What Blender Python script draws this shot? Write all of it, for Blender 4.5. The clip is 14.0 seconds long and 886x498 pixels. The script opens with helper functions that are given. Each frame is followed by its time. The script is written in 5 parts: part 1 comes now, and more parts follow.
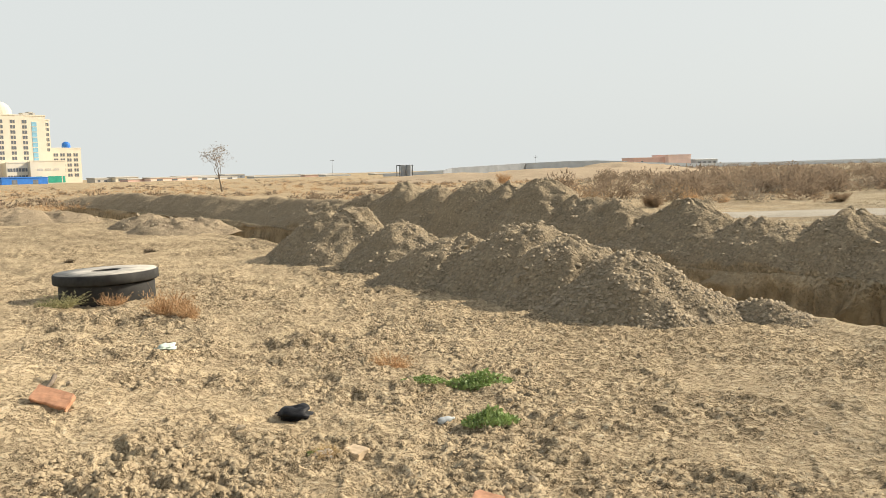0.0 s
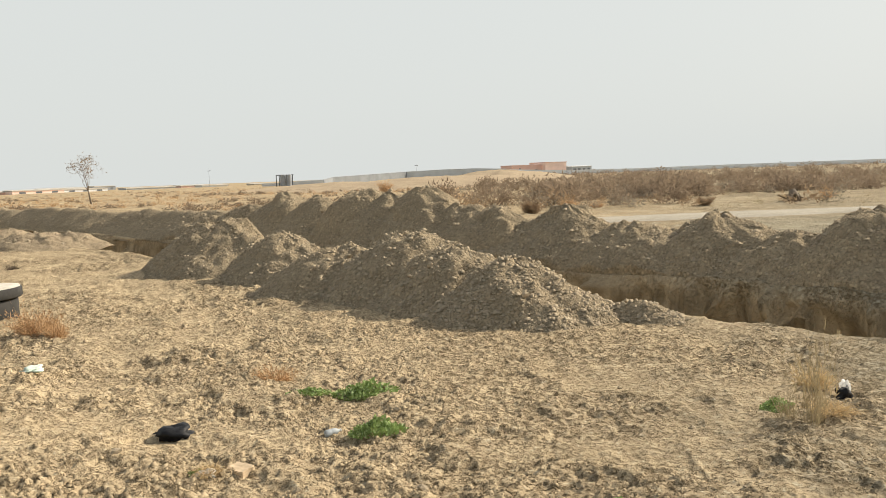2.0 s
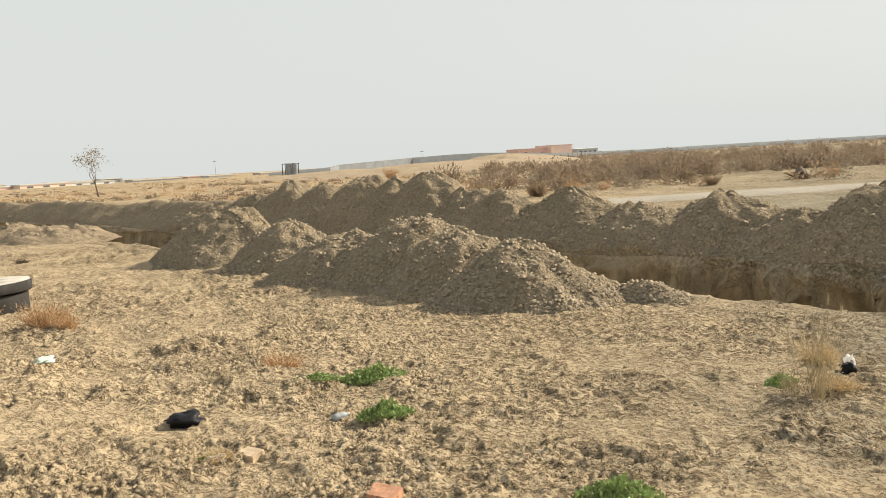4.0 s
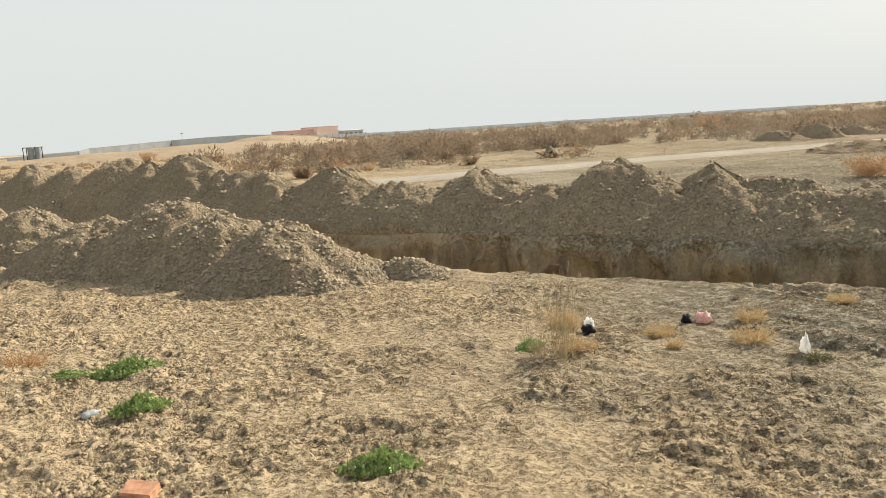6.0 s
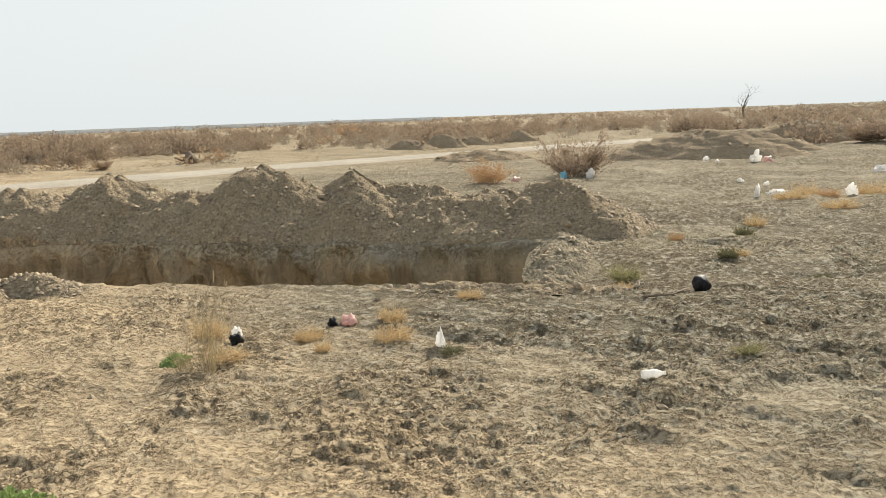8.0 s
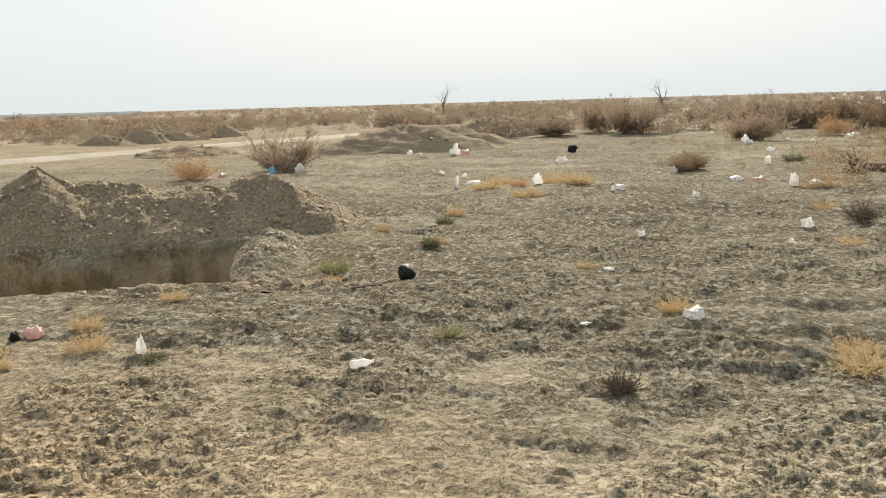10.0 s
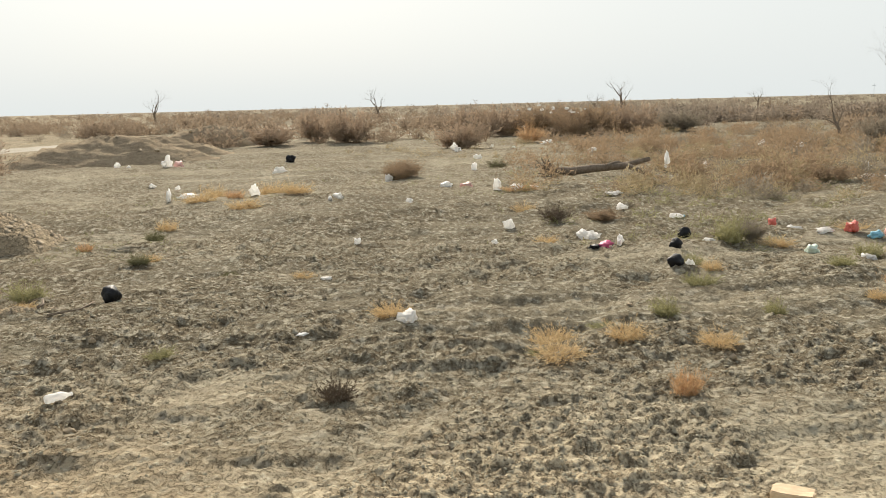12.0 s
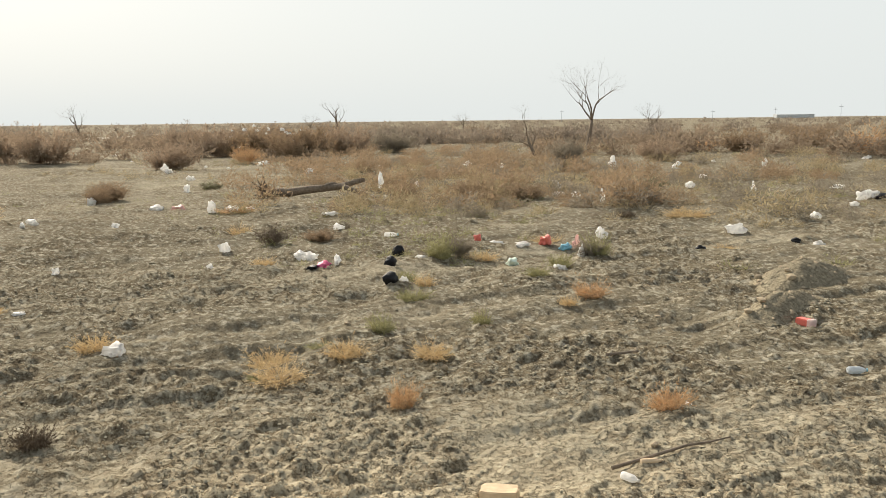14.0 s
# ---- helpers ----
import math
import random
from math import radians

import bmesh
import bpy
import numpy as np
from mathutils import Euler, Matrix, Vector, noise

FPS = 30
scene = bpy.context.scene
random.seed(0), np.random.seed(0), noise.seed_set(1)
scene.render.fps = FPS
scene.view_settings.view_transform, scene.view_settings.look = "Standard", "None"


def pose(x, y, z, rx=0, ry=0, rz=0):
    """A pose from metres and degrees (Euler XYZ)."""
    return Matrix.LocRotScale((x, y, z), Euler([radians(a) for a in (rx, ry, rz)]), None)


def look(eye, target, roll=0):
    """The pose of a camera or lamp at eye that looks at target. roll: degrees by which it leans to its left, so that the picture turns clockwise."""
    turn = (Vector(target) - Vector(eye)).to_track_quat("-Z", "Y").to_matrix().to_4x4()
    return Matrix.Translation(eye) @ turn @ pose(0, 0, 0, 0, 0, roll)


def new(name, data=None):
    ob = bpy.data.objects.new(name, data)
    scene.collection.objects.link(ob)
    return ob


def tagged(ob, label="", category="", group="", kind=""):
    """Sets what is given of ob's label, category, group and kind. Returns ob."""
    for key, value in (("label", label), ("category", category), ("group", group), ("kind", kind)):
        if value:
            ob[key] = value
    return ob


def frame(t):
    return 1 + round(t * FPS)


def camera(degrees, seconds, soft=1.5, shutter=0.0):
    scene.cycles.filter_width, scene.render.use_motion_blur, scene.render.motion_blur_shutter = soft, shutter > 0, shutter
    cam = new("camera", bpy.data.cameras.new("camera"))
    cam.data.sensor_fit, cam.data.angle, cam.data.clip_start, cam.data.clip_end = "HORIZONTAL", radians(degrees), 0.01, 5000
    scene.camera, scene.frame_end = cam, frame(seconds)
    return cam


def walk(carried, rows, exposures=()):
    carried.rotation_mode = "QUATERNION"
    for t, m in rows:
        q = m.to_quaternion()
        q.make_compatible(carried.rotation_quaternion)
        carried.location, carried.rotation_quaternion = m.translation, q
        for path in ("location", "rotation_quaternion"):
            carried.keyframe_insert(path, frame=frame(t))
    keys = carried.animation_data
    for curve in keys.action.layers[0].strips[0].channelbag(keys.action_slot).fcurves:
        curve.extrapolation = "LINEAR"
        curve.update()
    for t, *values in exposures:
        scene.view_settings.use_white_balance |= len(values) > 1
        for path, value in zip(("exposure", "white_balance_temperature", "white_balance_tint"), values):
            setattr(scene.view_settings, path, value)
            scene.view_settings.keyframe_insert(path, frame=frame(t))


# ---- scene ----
cam = camera(54.03, 14.0, soft=0.45)
PATH = [
    (0.0, -0.062, 0.057, 1.6252, 84.814, 1.503, 1.563),
    (0.5, -0.0681, 0.0685, 1.6289, 85.058, 1.511, -2.42),
    (1.0, -0.0806, 0.0763, 1.6268, 84.952, 1.564, -5.954),
    (1.5, -0.0751, 0.0922, 1.62, 84.811, 1.735, -8.023),
    (2.0, -0.065, 0.0805, 1.6227, 85.138, 2.09, -6.231),
    (4.5, -0.0279, 0.0372, 1.6035, 83.827, 3.674, -6.258),
    (5.0, -0.0081, 0.068, 1.5911, 83.323, 3.606, -10.92),
    (5.5, 0.0012, 0.04, 1.5943, 82.814, 3.74, -15.618),
    (6.0, 0.0245, 0.0123, 1.5949, 82.092, 3.563, -21.086),
    (6.5, 0.0545, 0.0165, 1.5828, 81.549, 2.995, -27.383),
    (7.0, 0.067, 0.0154, 1.5891, 81.524, 2.769, -33.409),
    (7.5, 0.0584, 0.0277, 1.595, 81.468, 2.48, -39.236),
    (8.0, 0.0313, 0.0321, 1.6002, 81.352, 2.045, -44.218),
    (8.5, 0.0268, 0.0565, 1.591, 81.156, 1.552, -49.264),
    (9.0, 0.0407, 0.0506, 1.5868, 81.067, 1.361, -54.036),
    (11.5, 0.1496, -0.0741, 1.5869, 80.051, 1.717, -76.504),
    (12.0, 0.1414, -0.08, 1.5911, 80.57, 1.461, -81.172),
    (12.5, 0.1446, -0.0947, 1.5912, 80.954, 1.216, -85.55),
    (13.0, 0.13, -0.1067, 1.5965, 81.35, 0.921, -89.98),
    (13.5, 0.1398, -0.1128, 1.594, 81.518, 0.786, -94.609),
    (14.0, 0.1289, -0.119, 1.5992, 81.592, 0.662, -99.505),
]
walk(cam, [(t, pose(x, y, z, rx, ry, rz)) for t, x, y, z, rx, ry, rz in PATH],
     [(0.0, 0.30, 6350, 10), (0.5, 0.28, 6350, 10), (1.0, 0.25, 6400, 10), (2.0, 0.26, 6400, 10), (5.0, 0.27, 6450, 10), (7.5, 0.43, 6180, 10), (9.5, 0.43, 6180, 10), (14.0, 0.41, 6330, 10)])

# ---- world, sun, exposure ----
SUN_AZ, SUN_EL = 68.0, 31.0
world = bpy.data.worlds.new("sky")
scene.world = world
world.use_nodes = True
wn, wl = world.node_tree.nodes, world.node_tree.links
sky = wn.new("ShaderNodeTexSky")
sky.sky_type = "NISHITA"
sky.sun_disc = False
sky.sun_elevation, sky.sun_rotation = radians(SUN_EL), radians(SUN_AZ)
sky.air_density, sky.dust_density, sky.ozone_density, sky.altitude = 1.0, 6.0, 1.0, 0
haze = wn.new("ShaderNodeMix")
haze.data_type = "RGBA"
# haze is thick near the horizon and thins out overhead
way = wn.new("ShaderNodeTexCoord")
split = wn.new("ShaderNodeSeparateXYZ")
thin = wn.new("ShaderNodeMapRange")
thin.interpolation_type = "SMOOTHSTEP"
thin.inputs["From Min"].default_value, thin.inputs["From Max"].default_value = 0.22, 0.85
thin.inputs["To Min"].default_value, thin.inputs["To Max"].default_value = 0.92, 0.3
wl.new(way.outputs["Generated"], split.inputs[0])
wl.new(split.outputs["Z"], thin.inputs["Value"])
wl.new(thin.outputs["Result"], haze.inputs["Factor"])
haze.inputs[7].default_value = (6.42, 6.6, 6.3, 1)
wl.new(sky.outputs["Color"], haze.inputs[6])
wl.new(haze.outputs[2], wn["Background"].inputs["Color"])
wn["Background"].inputs["Strength"].default_value = 0.1
sun_data = bpy.data.lights.new("sun", "SUN")
sun_data.energy, sun_data.angle, sun_data.color = 5.0, radians(1.2), (1.0, 0.89, 0.73)
sun = new("sun", sun_data)
sa, se = radians(SUN_AZ), radians(SUN_EL)
sun_way = Vector((math.sin(sa) * math.cos(se), math.cos(sa) * math.cos(se), math.sin(se)))
sun.matrix_world = look(sun_way * 100, (0, 0, 0))


# ---- numeric noise ----
def lattice(i, j, seed):
    h = (i.astype(np.int64) * 374761393 + j.astype(np.int64) * 668265263 + seed * 974711) & 0xFFFFFFFF
    h = ((h ^ (h >> 13)) * 1274126177) & 0xFFFFFFFF
    return ((h ^ (h >> 16)) & 0xFFFF) / 32767.5 - 1.0


def vnoise(x, y, seed=0):
    i, j = np.floor(x), np.floor(y)
    u, v = x - i, y - j
    u, v = u * u * u * (u * (u * 6 - 15) + 10), v * v * v * (v * (v * 6 - 15) + 10)
    a, b = lattice(i, j, seed), lattice(i + 1, j, seed)
    c, d = lattice(i, j + 1, seed), lattice(i + 1, j + 1, seed)
    return a + (b - a) * u + (c - a) * v + (a - b - c + d) * u * v


def fbm(x, y, size, octaves=3, seed=0):
    total, amp, norm = 0.0, 1.0, 0.0
    for k in range(octaves):
        c, s = math.cos(k * 0.9 + 0.4), math.sin(k * 0.9 + 0.4)
        f = 2.03 ** k / size
        total = total + amp * vnoise((x * c - y * s) * f, (x * s + y * c) * f, seed + 17 * k)
        norm += amp
        amp *= 0.5
    return total / norm


def ramp(a, b, x):
    t = np.clip((x - a) / (b - a), 0, 1)
    return t * t * (3 - 2 * t)


# ---- materials ----
def base_material(name, rough=0.9):
    m = bpy.data.materials.new(name)
    m.use_nodes = True
    nt = m.node_tree
    b = nt.nodes["Principled BSDF"]
    b.inputs["Roughness"].default_value = rough
    b.inputs["Specular IOR Level"].default_value = 0.25
    return m, nt, b


def tex_noise(nt, scale, detail=6, rough=0.6, coords="Object"):
    tc = nt.nodes.new("ShaderNodeTexCoord")
    n = nt.nodes.new("ShaderNodeTexNoise")
    n.inputs["Scale"].default_value = scale
    n.inputs["Detail"].default_value = detail
    n.inputs["Roughness"].default_value = rough
    nt.links.new(tc.outputs[coords], n.inputs["Vector"])
    return n


def mixed(nt, fac, a, b):
    m = nt.nodes.new("ShaderNodeMix")
    m.data_type = "RGBA"
    if isinstance(fac, float):
        m.inputs["Factor"].default_value = fac
    else:
        nt.links.new(fac, m.inputs["Factor"])
    for slot, v in ((6, a), (7, b)):
        if isinstance(v, tuple):
            m.inputs[slot].default_value = (*v, 1)
        else:
            nt.links.new(v, m.inputs[slot])
    return m.outputs[2]


def steps(nt, value, lo, hi):
    r = nt.nodes.new("ShaderNodeMapRange")
    r.inputs["From Min"].default_value, r.inputs["From Max"].default_value = lo, hi
    nt.links.new(value, r.inputs["Value"])
    return r.outputs["Result"]


def bump(nt, b, heights, strength=0.6):
    """heights: pairs of a value socket and its depth in metres."""
    normal = None
    for value, depth in heights:
        n = nt.nodes.new("ShaderNodeBump")
        n.inputs["Strength"].default_value = strength
        n.inputs["Distance"].default_value = depth
        nt.links.new(value, n.inputs["Height"])
        if normal:
            nt.links.new(normal, n.inputs["Normal"])
        normal = n.outputs["Normal"]
    nt.links.new(normal, b.inputs["Normal"])


def attr(nt, name):
    a = nt.nodes.new("ShaderNodeAttribute")
    a.attribute_name = name
    return a.outputs["Fac"]


def times(nt, a, b):
    n = nt.nodes.new("ShaderNodeMath")
    n.operation = "MULTIPLY"
    for slot, v in ((0, a), (1, b)):
        if isinstance(v, float):
            n.inputs[slot].default_value = v
        else:
            nt.links.new(v, n.inputs[slot])
    return n.outputs[0]


def soil_material(name, light, dark, grey=None, crust=None, scale=1.0, depth=1.0, stony=0.0):
    """Dry earth: even dust with faint stains, grit and fine crumbs; the crumbs are geometry and bump, their small
    shadows also colour.
    """
    m, nt, b = base_material(name, 0.95)
    b.inputs["Specular IOR Level"].default_value = 0.015
    wide, mid = tex_noise(nt, 0.45 * scale, 5), tex_noise(nt, 3.2 * scale, 3, 0.5)
    grit, fine = tex_noise(nt, 24.0 * scale, 6, 0.65), tex_noise(nt, 95.0 * scale, 3, 0.7)

    def tones(pale):
        a = mixed(nt, steps(nt, wide.outputs["Fac"], 0.34, 0.66), tuple(v * 0.86 for v in pale), tuple(v * 1.06 for v in pale))
        return mixed(nt, steps(nt, mid.outputs["Fac"], 0.38, 0.62), mixed(nt, 0.22, a, dark), a)

    c = tones(light)
    if grey:
        c = mixed(nt, attr(nt, "grey"), c, tones(grey))
        # darker grey: crumb shade put into the colour, mixed with streaked earth
        c = mixed(nt, attr(nt, "shaded_earth"), c, tones(tuple(v * 0.44 for v in grey)))
        c = mixed(nt, times(nt, attr(nt, "loose"), 0.10), c, dark)
    if crust:
        patch = tex_noise(nt, 1.1, 8, 0.65)
        c = mixed(nt, times(nt, steps(nt, patch.outputs["Fac"], 0.48, 0.62), attr(nt, "crust")), c, crust)
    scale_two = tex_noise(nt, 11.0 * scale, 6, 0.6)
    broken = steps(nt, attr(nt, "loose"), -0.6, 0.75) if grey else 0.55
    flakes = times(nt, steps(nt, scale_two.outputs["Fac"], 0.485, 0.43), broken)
    shaded_chips = times(nt, steps(nt, grit.outputs["Fac"], 0.475, 0.42), broken)
    # dark specks in the bump's hollows paint the small shadows between crumbs
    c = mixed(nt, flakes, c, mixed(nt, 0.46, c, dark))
    c = mixed(nt, shaded_chips, c, mixed(nt, 0.52, c, dark))
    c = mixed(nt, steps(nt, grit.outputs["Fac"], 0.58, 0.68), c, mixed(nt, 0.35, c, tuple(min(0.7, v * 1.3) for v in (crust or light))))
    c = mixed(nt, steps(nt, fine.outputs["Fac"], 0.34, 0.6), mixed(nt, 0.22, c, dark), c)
    if grey:
        # upright dark streaks paint the shade between flutes of the trench wall
        flute_shade = nt.nodes.new("ShaderNodeTexNoise")
        flute_shade.inputs["Scale"].default_value, flute_shade.inputs["Detail"].default_value = 1.0, 4
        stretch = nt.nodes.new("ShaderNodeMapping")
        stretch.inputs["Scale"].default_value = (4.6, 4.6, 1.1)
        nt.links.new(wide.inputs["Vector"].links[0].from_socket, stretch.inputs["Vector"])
        nt.links.new(stretch.outputs["Vector"], flute_shade.inputs["Vector"])
        clay = mixed(nt, steps(nt, flute_shade.outputs["Fac"], 0.34, 0.6), tuple(v * 0.40 for v in light), tuple(v * 0.82 for v in light))
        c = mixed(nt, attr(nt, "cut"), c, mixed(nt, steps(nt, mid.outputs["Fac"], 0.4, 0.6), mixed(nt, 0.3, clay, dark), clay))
    if grey:
        c = mixed(nt, times(nt, times(nt, attr(nt, "shaded_earth"), 0.55), steps(nt, scale_two.outputs["Fac"], 0.54, 0.62)), c, tuple(v * 0.85 for v in crust))
    if stony:
        gravel = nt.nodes.new("ShaderNodeTexVoronoi")
        gravel.inputs["Scale"].default_value = 21.0
        nt.links.new(grit.inputs["Vector"].links[0].from_socket, gravel.inputs["Vector"])
        shade = nt.nodes.new("ShaderNodeSeparateColor")
        nt.links.new(gravel.outputs["Color"], shade.inputs[0])
        face = mixed(nt, shade.outputs["Red"], dark, tuple(min(0.7, v * 1.55) for v in light))
        lie = times(nt, steps(nt, gravel.outputs["Distance"], 0.62, 0.45), steps(nt, shade.outputs["Green"], 0.35, 0.5))
        c = mixed(nt, times(nt, lie, stony), c, face)
    nt.links.new(c, b.inputs["Base Color"])
    crumb = nt.nodes.new("ShaderNodeTexVoronoi")
    crumb.inputs["Scale"].default_value = 34.0 * scale
    warp = nt.nodes.new("ShaderNodeMix")
    warp.data_type = "VECTOR"
    warp.inputs["Factor"].default_value = 0.05
    nt.links.new(grit.inputs["Vector"].links[0].from_socket, warp.inputs[4])
    nt.links.new(mid.outputs["Color"], warp.inputs[5])
    nt.links.new(warp.outputs[1], crumb.inputs["Vector"])
    relief_of = [(mid.outputs["Fac"], 0.04 * depth / scale), (crumb.outputs["Distance"], -0.005 * depth / scale), (flakes, -0.011 * depth / scale), (shaded_chips, -0.008 * depth / scale), (grit.outputs["Fac"], 0.012 * depth / scale), (fine.outputs["Fac"], 0.004 * depth)]
    if stony:
        relief_of.append((lie, 0.03 * stony))
    bump(nt, b, relief_of, 0.95)
    return m


def plain_material(name, colour, vary=0.25, scale=6.0, rough=0.8, depth=0.004, spec=0.25, metal=0.0, trans=0.0, island=False):
    m, nt, b = base_material(name, rough)
    b.inputs["Specular IOR Level"].default_value = spec
    b.inputs["Metallic"].default_value = metal
    n = tex_noise(nt, scale, 6)
    lo = tuple(v * (1 - vary) for v in colour)
    hi = tuple(min(1, v * (1 + vary)) for v in colour)
    c = mixed(nt, steps(nt, n.outputs["Fac"], 0.3, 0.7), lo, hi)
    if island:
        g = nt.nodes.new("ShaderNodeNewGeometry")
        c = mixed(nt, g.outputs["Random Per Island"], mixed(nt, 0.25, c, tuple(v * 0.5 for v in colour)), mixed(nt, 0.25, c, hi))
    nt.links.new(c, b.inputs["Base Color"])
    if trans:
        t = nt.nodes.new("ShaderNodeBsdfTranslucent")
        nt.links.new(c, t.inputs["Color"])
        s = nt.nodes.new("ShaderNodeMixShader")
        s.inputs[0].default_value = trans
        nt.links.new(b.outputs[0], s.inputs[1])
        nt.links.new(t.outputs[0], s.inputs[2])
        nt.links.new(s.outputs[0], nt.nodes["Material Output"].inputs["Surface"])
    if depth:
        bump(nt, b, [(n.outputs["Fac"], depth)], 0.6)
    return m


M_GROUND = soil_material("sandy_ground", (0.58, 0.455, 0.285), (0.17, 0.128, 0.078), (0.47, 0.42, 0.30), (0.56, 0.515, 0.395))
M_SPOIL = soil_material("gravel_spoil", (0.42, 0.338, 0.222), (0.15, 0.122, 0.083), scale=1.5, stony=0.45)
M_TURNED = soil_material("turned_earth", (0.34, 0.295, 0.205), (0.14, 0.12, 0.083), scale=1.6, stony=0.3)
M_SAND = soil_material("pale_sand", (0.50, 0.40, 0.275), (0.34, 0.26, 0.175), depth=0.4)
M_MOUND = soil_material("mound_earth", (0.43, 0.345, 0.23), (0.20, 0.15, 0.10))
M_ROAD = soil_material("packed_road", (0.50, 0.455, 0.37), (0.34, 0.30, 0.235), depth=0.6)
M_STONE = plain_material("pebble", (0.38, 0.31, 0.212), 0.2, 30, 0.85, 0.002, spec=0.08, island=True)
M_CLOD = plain_material("clod", (0.42, 0.333, 0.212), 0.2, 30, 0.95, 0.003, spec=0.02, island=True)
M_GREYCLOD = plain_material("grey_clod", (0.33, 0.295, 0.21), 0.2, 30, 0.95, 0.003, spec=0.02, island=True)
M_CONC = plain_material("old_concrete", (0.52, 0.49, 0.43), 0.25, 9, 0.9, 0.004)
M_CONC_DARK = plain_material("tarred_concrete", (0.04, 0.038, 0.034), 0.35, 7, 0.75, 0.004)
M_BRICK = plain_material("red_brick", (0.58, 0.31, 0.185), 0.2, 22, 0.9, 0.004)
M_BRICK_PALE = plain_material("pale_brick", (0.60, 0.46, 0.30), 0.15, 22, 0.9, 0.004)
M_WHITE = plain_material("white_plastic", (0.92, 0.91, 0.88), 0.05, 14, 0.45, 0.004, 0.4, trans=0.62)
M_BLACK = plain_material("black_plastic", (0.010, 0.010, 0.011), 0.3, 14, 0.55, 0.004, 0.25)
M_PINK = plain_material("pink_plastic", (0.86, 0.63, 0.58), 0.12, 14, 0.45, 0.004, 0.4, trans=0.5)
M_HOTPINK = plain_material("bright_pink_plastic", (0.75, 0.16, 0.30), 0.15, 14, 0.45, 0.004, 0.4, trans=0.2)
M_RED = plain_material("red_plastic", (0.66, 0.16, 0.12), 0.15, 14, 0.45, 0.003, 0.4)
M_BLUE = plain_material("blue_plastic", (0.22, 0.48, 0.60), 0.2, 14, 0.45, 0.003, 0.4)
M_MINT = plain_material("mint_plastic", (0.62, 0.72, 0.60), 0.2, 14, 0.45, 0.003, 0.4)
M_PET = plain_material("clear_bottle", (0.62, 0.66, 0.68), 0.1, 14, 0.15, 0.0, 0.5, trans=0.45)
M_STRAW = plain_material("dry_straw", (0.62, 0.47, 0.26), 0.2, 8, 0.8, 0, 0.2, trans=0.3, island=True)
M_DULL = plain_material("dull_dry_grass", (0.43, 0.35, 0.21), 0.25, 5, 0.85, 0, 0.2, trans=0.25, island=True)
M_ORANGE = plain_material("orange_dry_twigs", (0.56, 0.37, 0.20), 0.25, 5, 0.8, 0, 0.2, trans=0.25, island=True)
M_RUST = plain_material("reddish_dry_twigs", (0.35, 0.255, 0.16), 0.25, 5, 0.85, 0, 0.2, trans=0.42, island=True)
M_BUSH = plain_material("pale_brown_twigs", (0.41, 0.315, 0.225), 0.2, 3, 0.9, 0, 0.1, trans=0.4, island=True)
M_FARSCRUB = plain_material("hazy_far_scrub", (0.27, 0.225, 0.175), 0.2, 0.3, 0.9, 0, 0.05, trans=0.5, island=True)
M_SCRUB = plain_material("brown_scrub_twigs", (0.29, 0.225, 0.16), 0.25, 3, 0.9, 0, 0.05, trans=0.45, island=True)
M_GREY_SCRUB = plain_material("grey_scrub_twigs", (0.29, 0.25, 0.19), 0.25, 3, 0.9, 0, 0.05, trans=0.45, island=True)
M_OLIVE = plain_material("olive_scrub", (0.20, 0.19, 0.10), 0.3, 6, 0.85, 0, 0.2, trans=0.2, island=True)
M_PALEGREEN = plain_material("pale_green_stems", (0.33, 0.31, 0.155), 0.3, 6, 0.8, 0, 0.2, trans=0.3, island=True)
M_LEAF = plain_material("green_leaf", (0.27, 0.36, 0.12), 0.35, 8, 0.55, 0, 0.4, trans=0.25, island=True)
M_BARK = plain_material("grey_bark", (0.19, 0.15, 0.11), 0.35, 18, 0.95, 0.01)
M_DARKTWIG = plain_material("dark_twigs", (0.17, 0.13, 0.09), 0.3, 9, 0.9, 0)
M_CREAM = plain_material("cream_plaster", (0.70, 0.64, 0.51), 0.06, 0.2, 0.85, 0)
M_PANE = plain_material("dark_glazing", (0.16, 0.17, 0.18), 0.3, 0.5, 0.2, 0, 0.5)
M_BLUEGLASS = plain_material("blue_glazing", (0.25, 0.48, 0.60), 0.2, 0.4, 0.2, 0, 0.5)
M_GREENGLASS = plain_material("green_glazing", (0.05, 0.35, 0.24), 0.2, 0.4, 0.25, 0, 0.5)
M_BLUESHEET = plain_material("blue_sheet", (0.04, 0.18, 0.55), 0.15, 0.4, 0.5, 0)
M_SALMON = plain_material("salmon_plaster", (0.92, 0.69, 0.58), 0.08, 0.3, 0.9, 0)
M_SALMON_DARK = plain_material("brown_salmon_plaster", (0.74, 0.51, 0.43), 0.1, 0.3, 0.9, 0)
M_WALLGREY = plain_material("grey_blockwork", (0.54, 0.565, 0.575), 0.12, 0.25, 0.9, 0)
# the grey blockwork again, darkened for the stretch that faces the sun
M_WALLDIM = plain_material("dimmed_blockwork", (0.24, 0.255, 0.265), 0.15, 0.25, 0.9, 0)
M_WALLWHITE = plain_material("whitewashed_wall", (0.80, 0.81, 0.80), 0.1, 0.25, 0.9, 0)
M_STEEL = plain_material("dull_steel", (0.30, 0.32, 0.34), 0.2, 1.0, 0.6, 0, 0.4, 0.4)


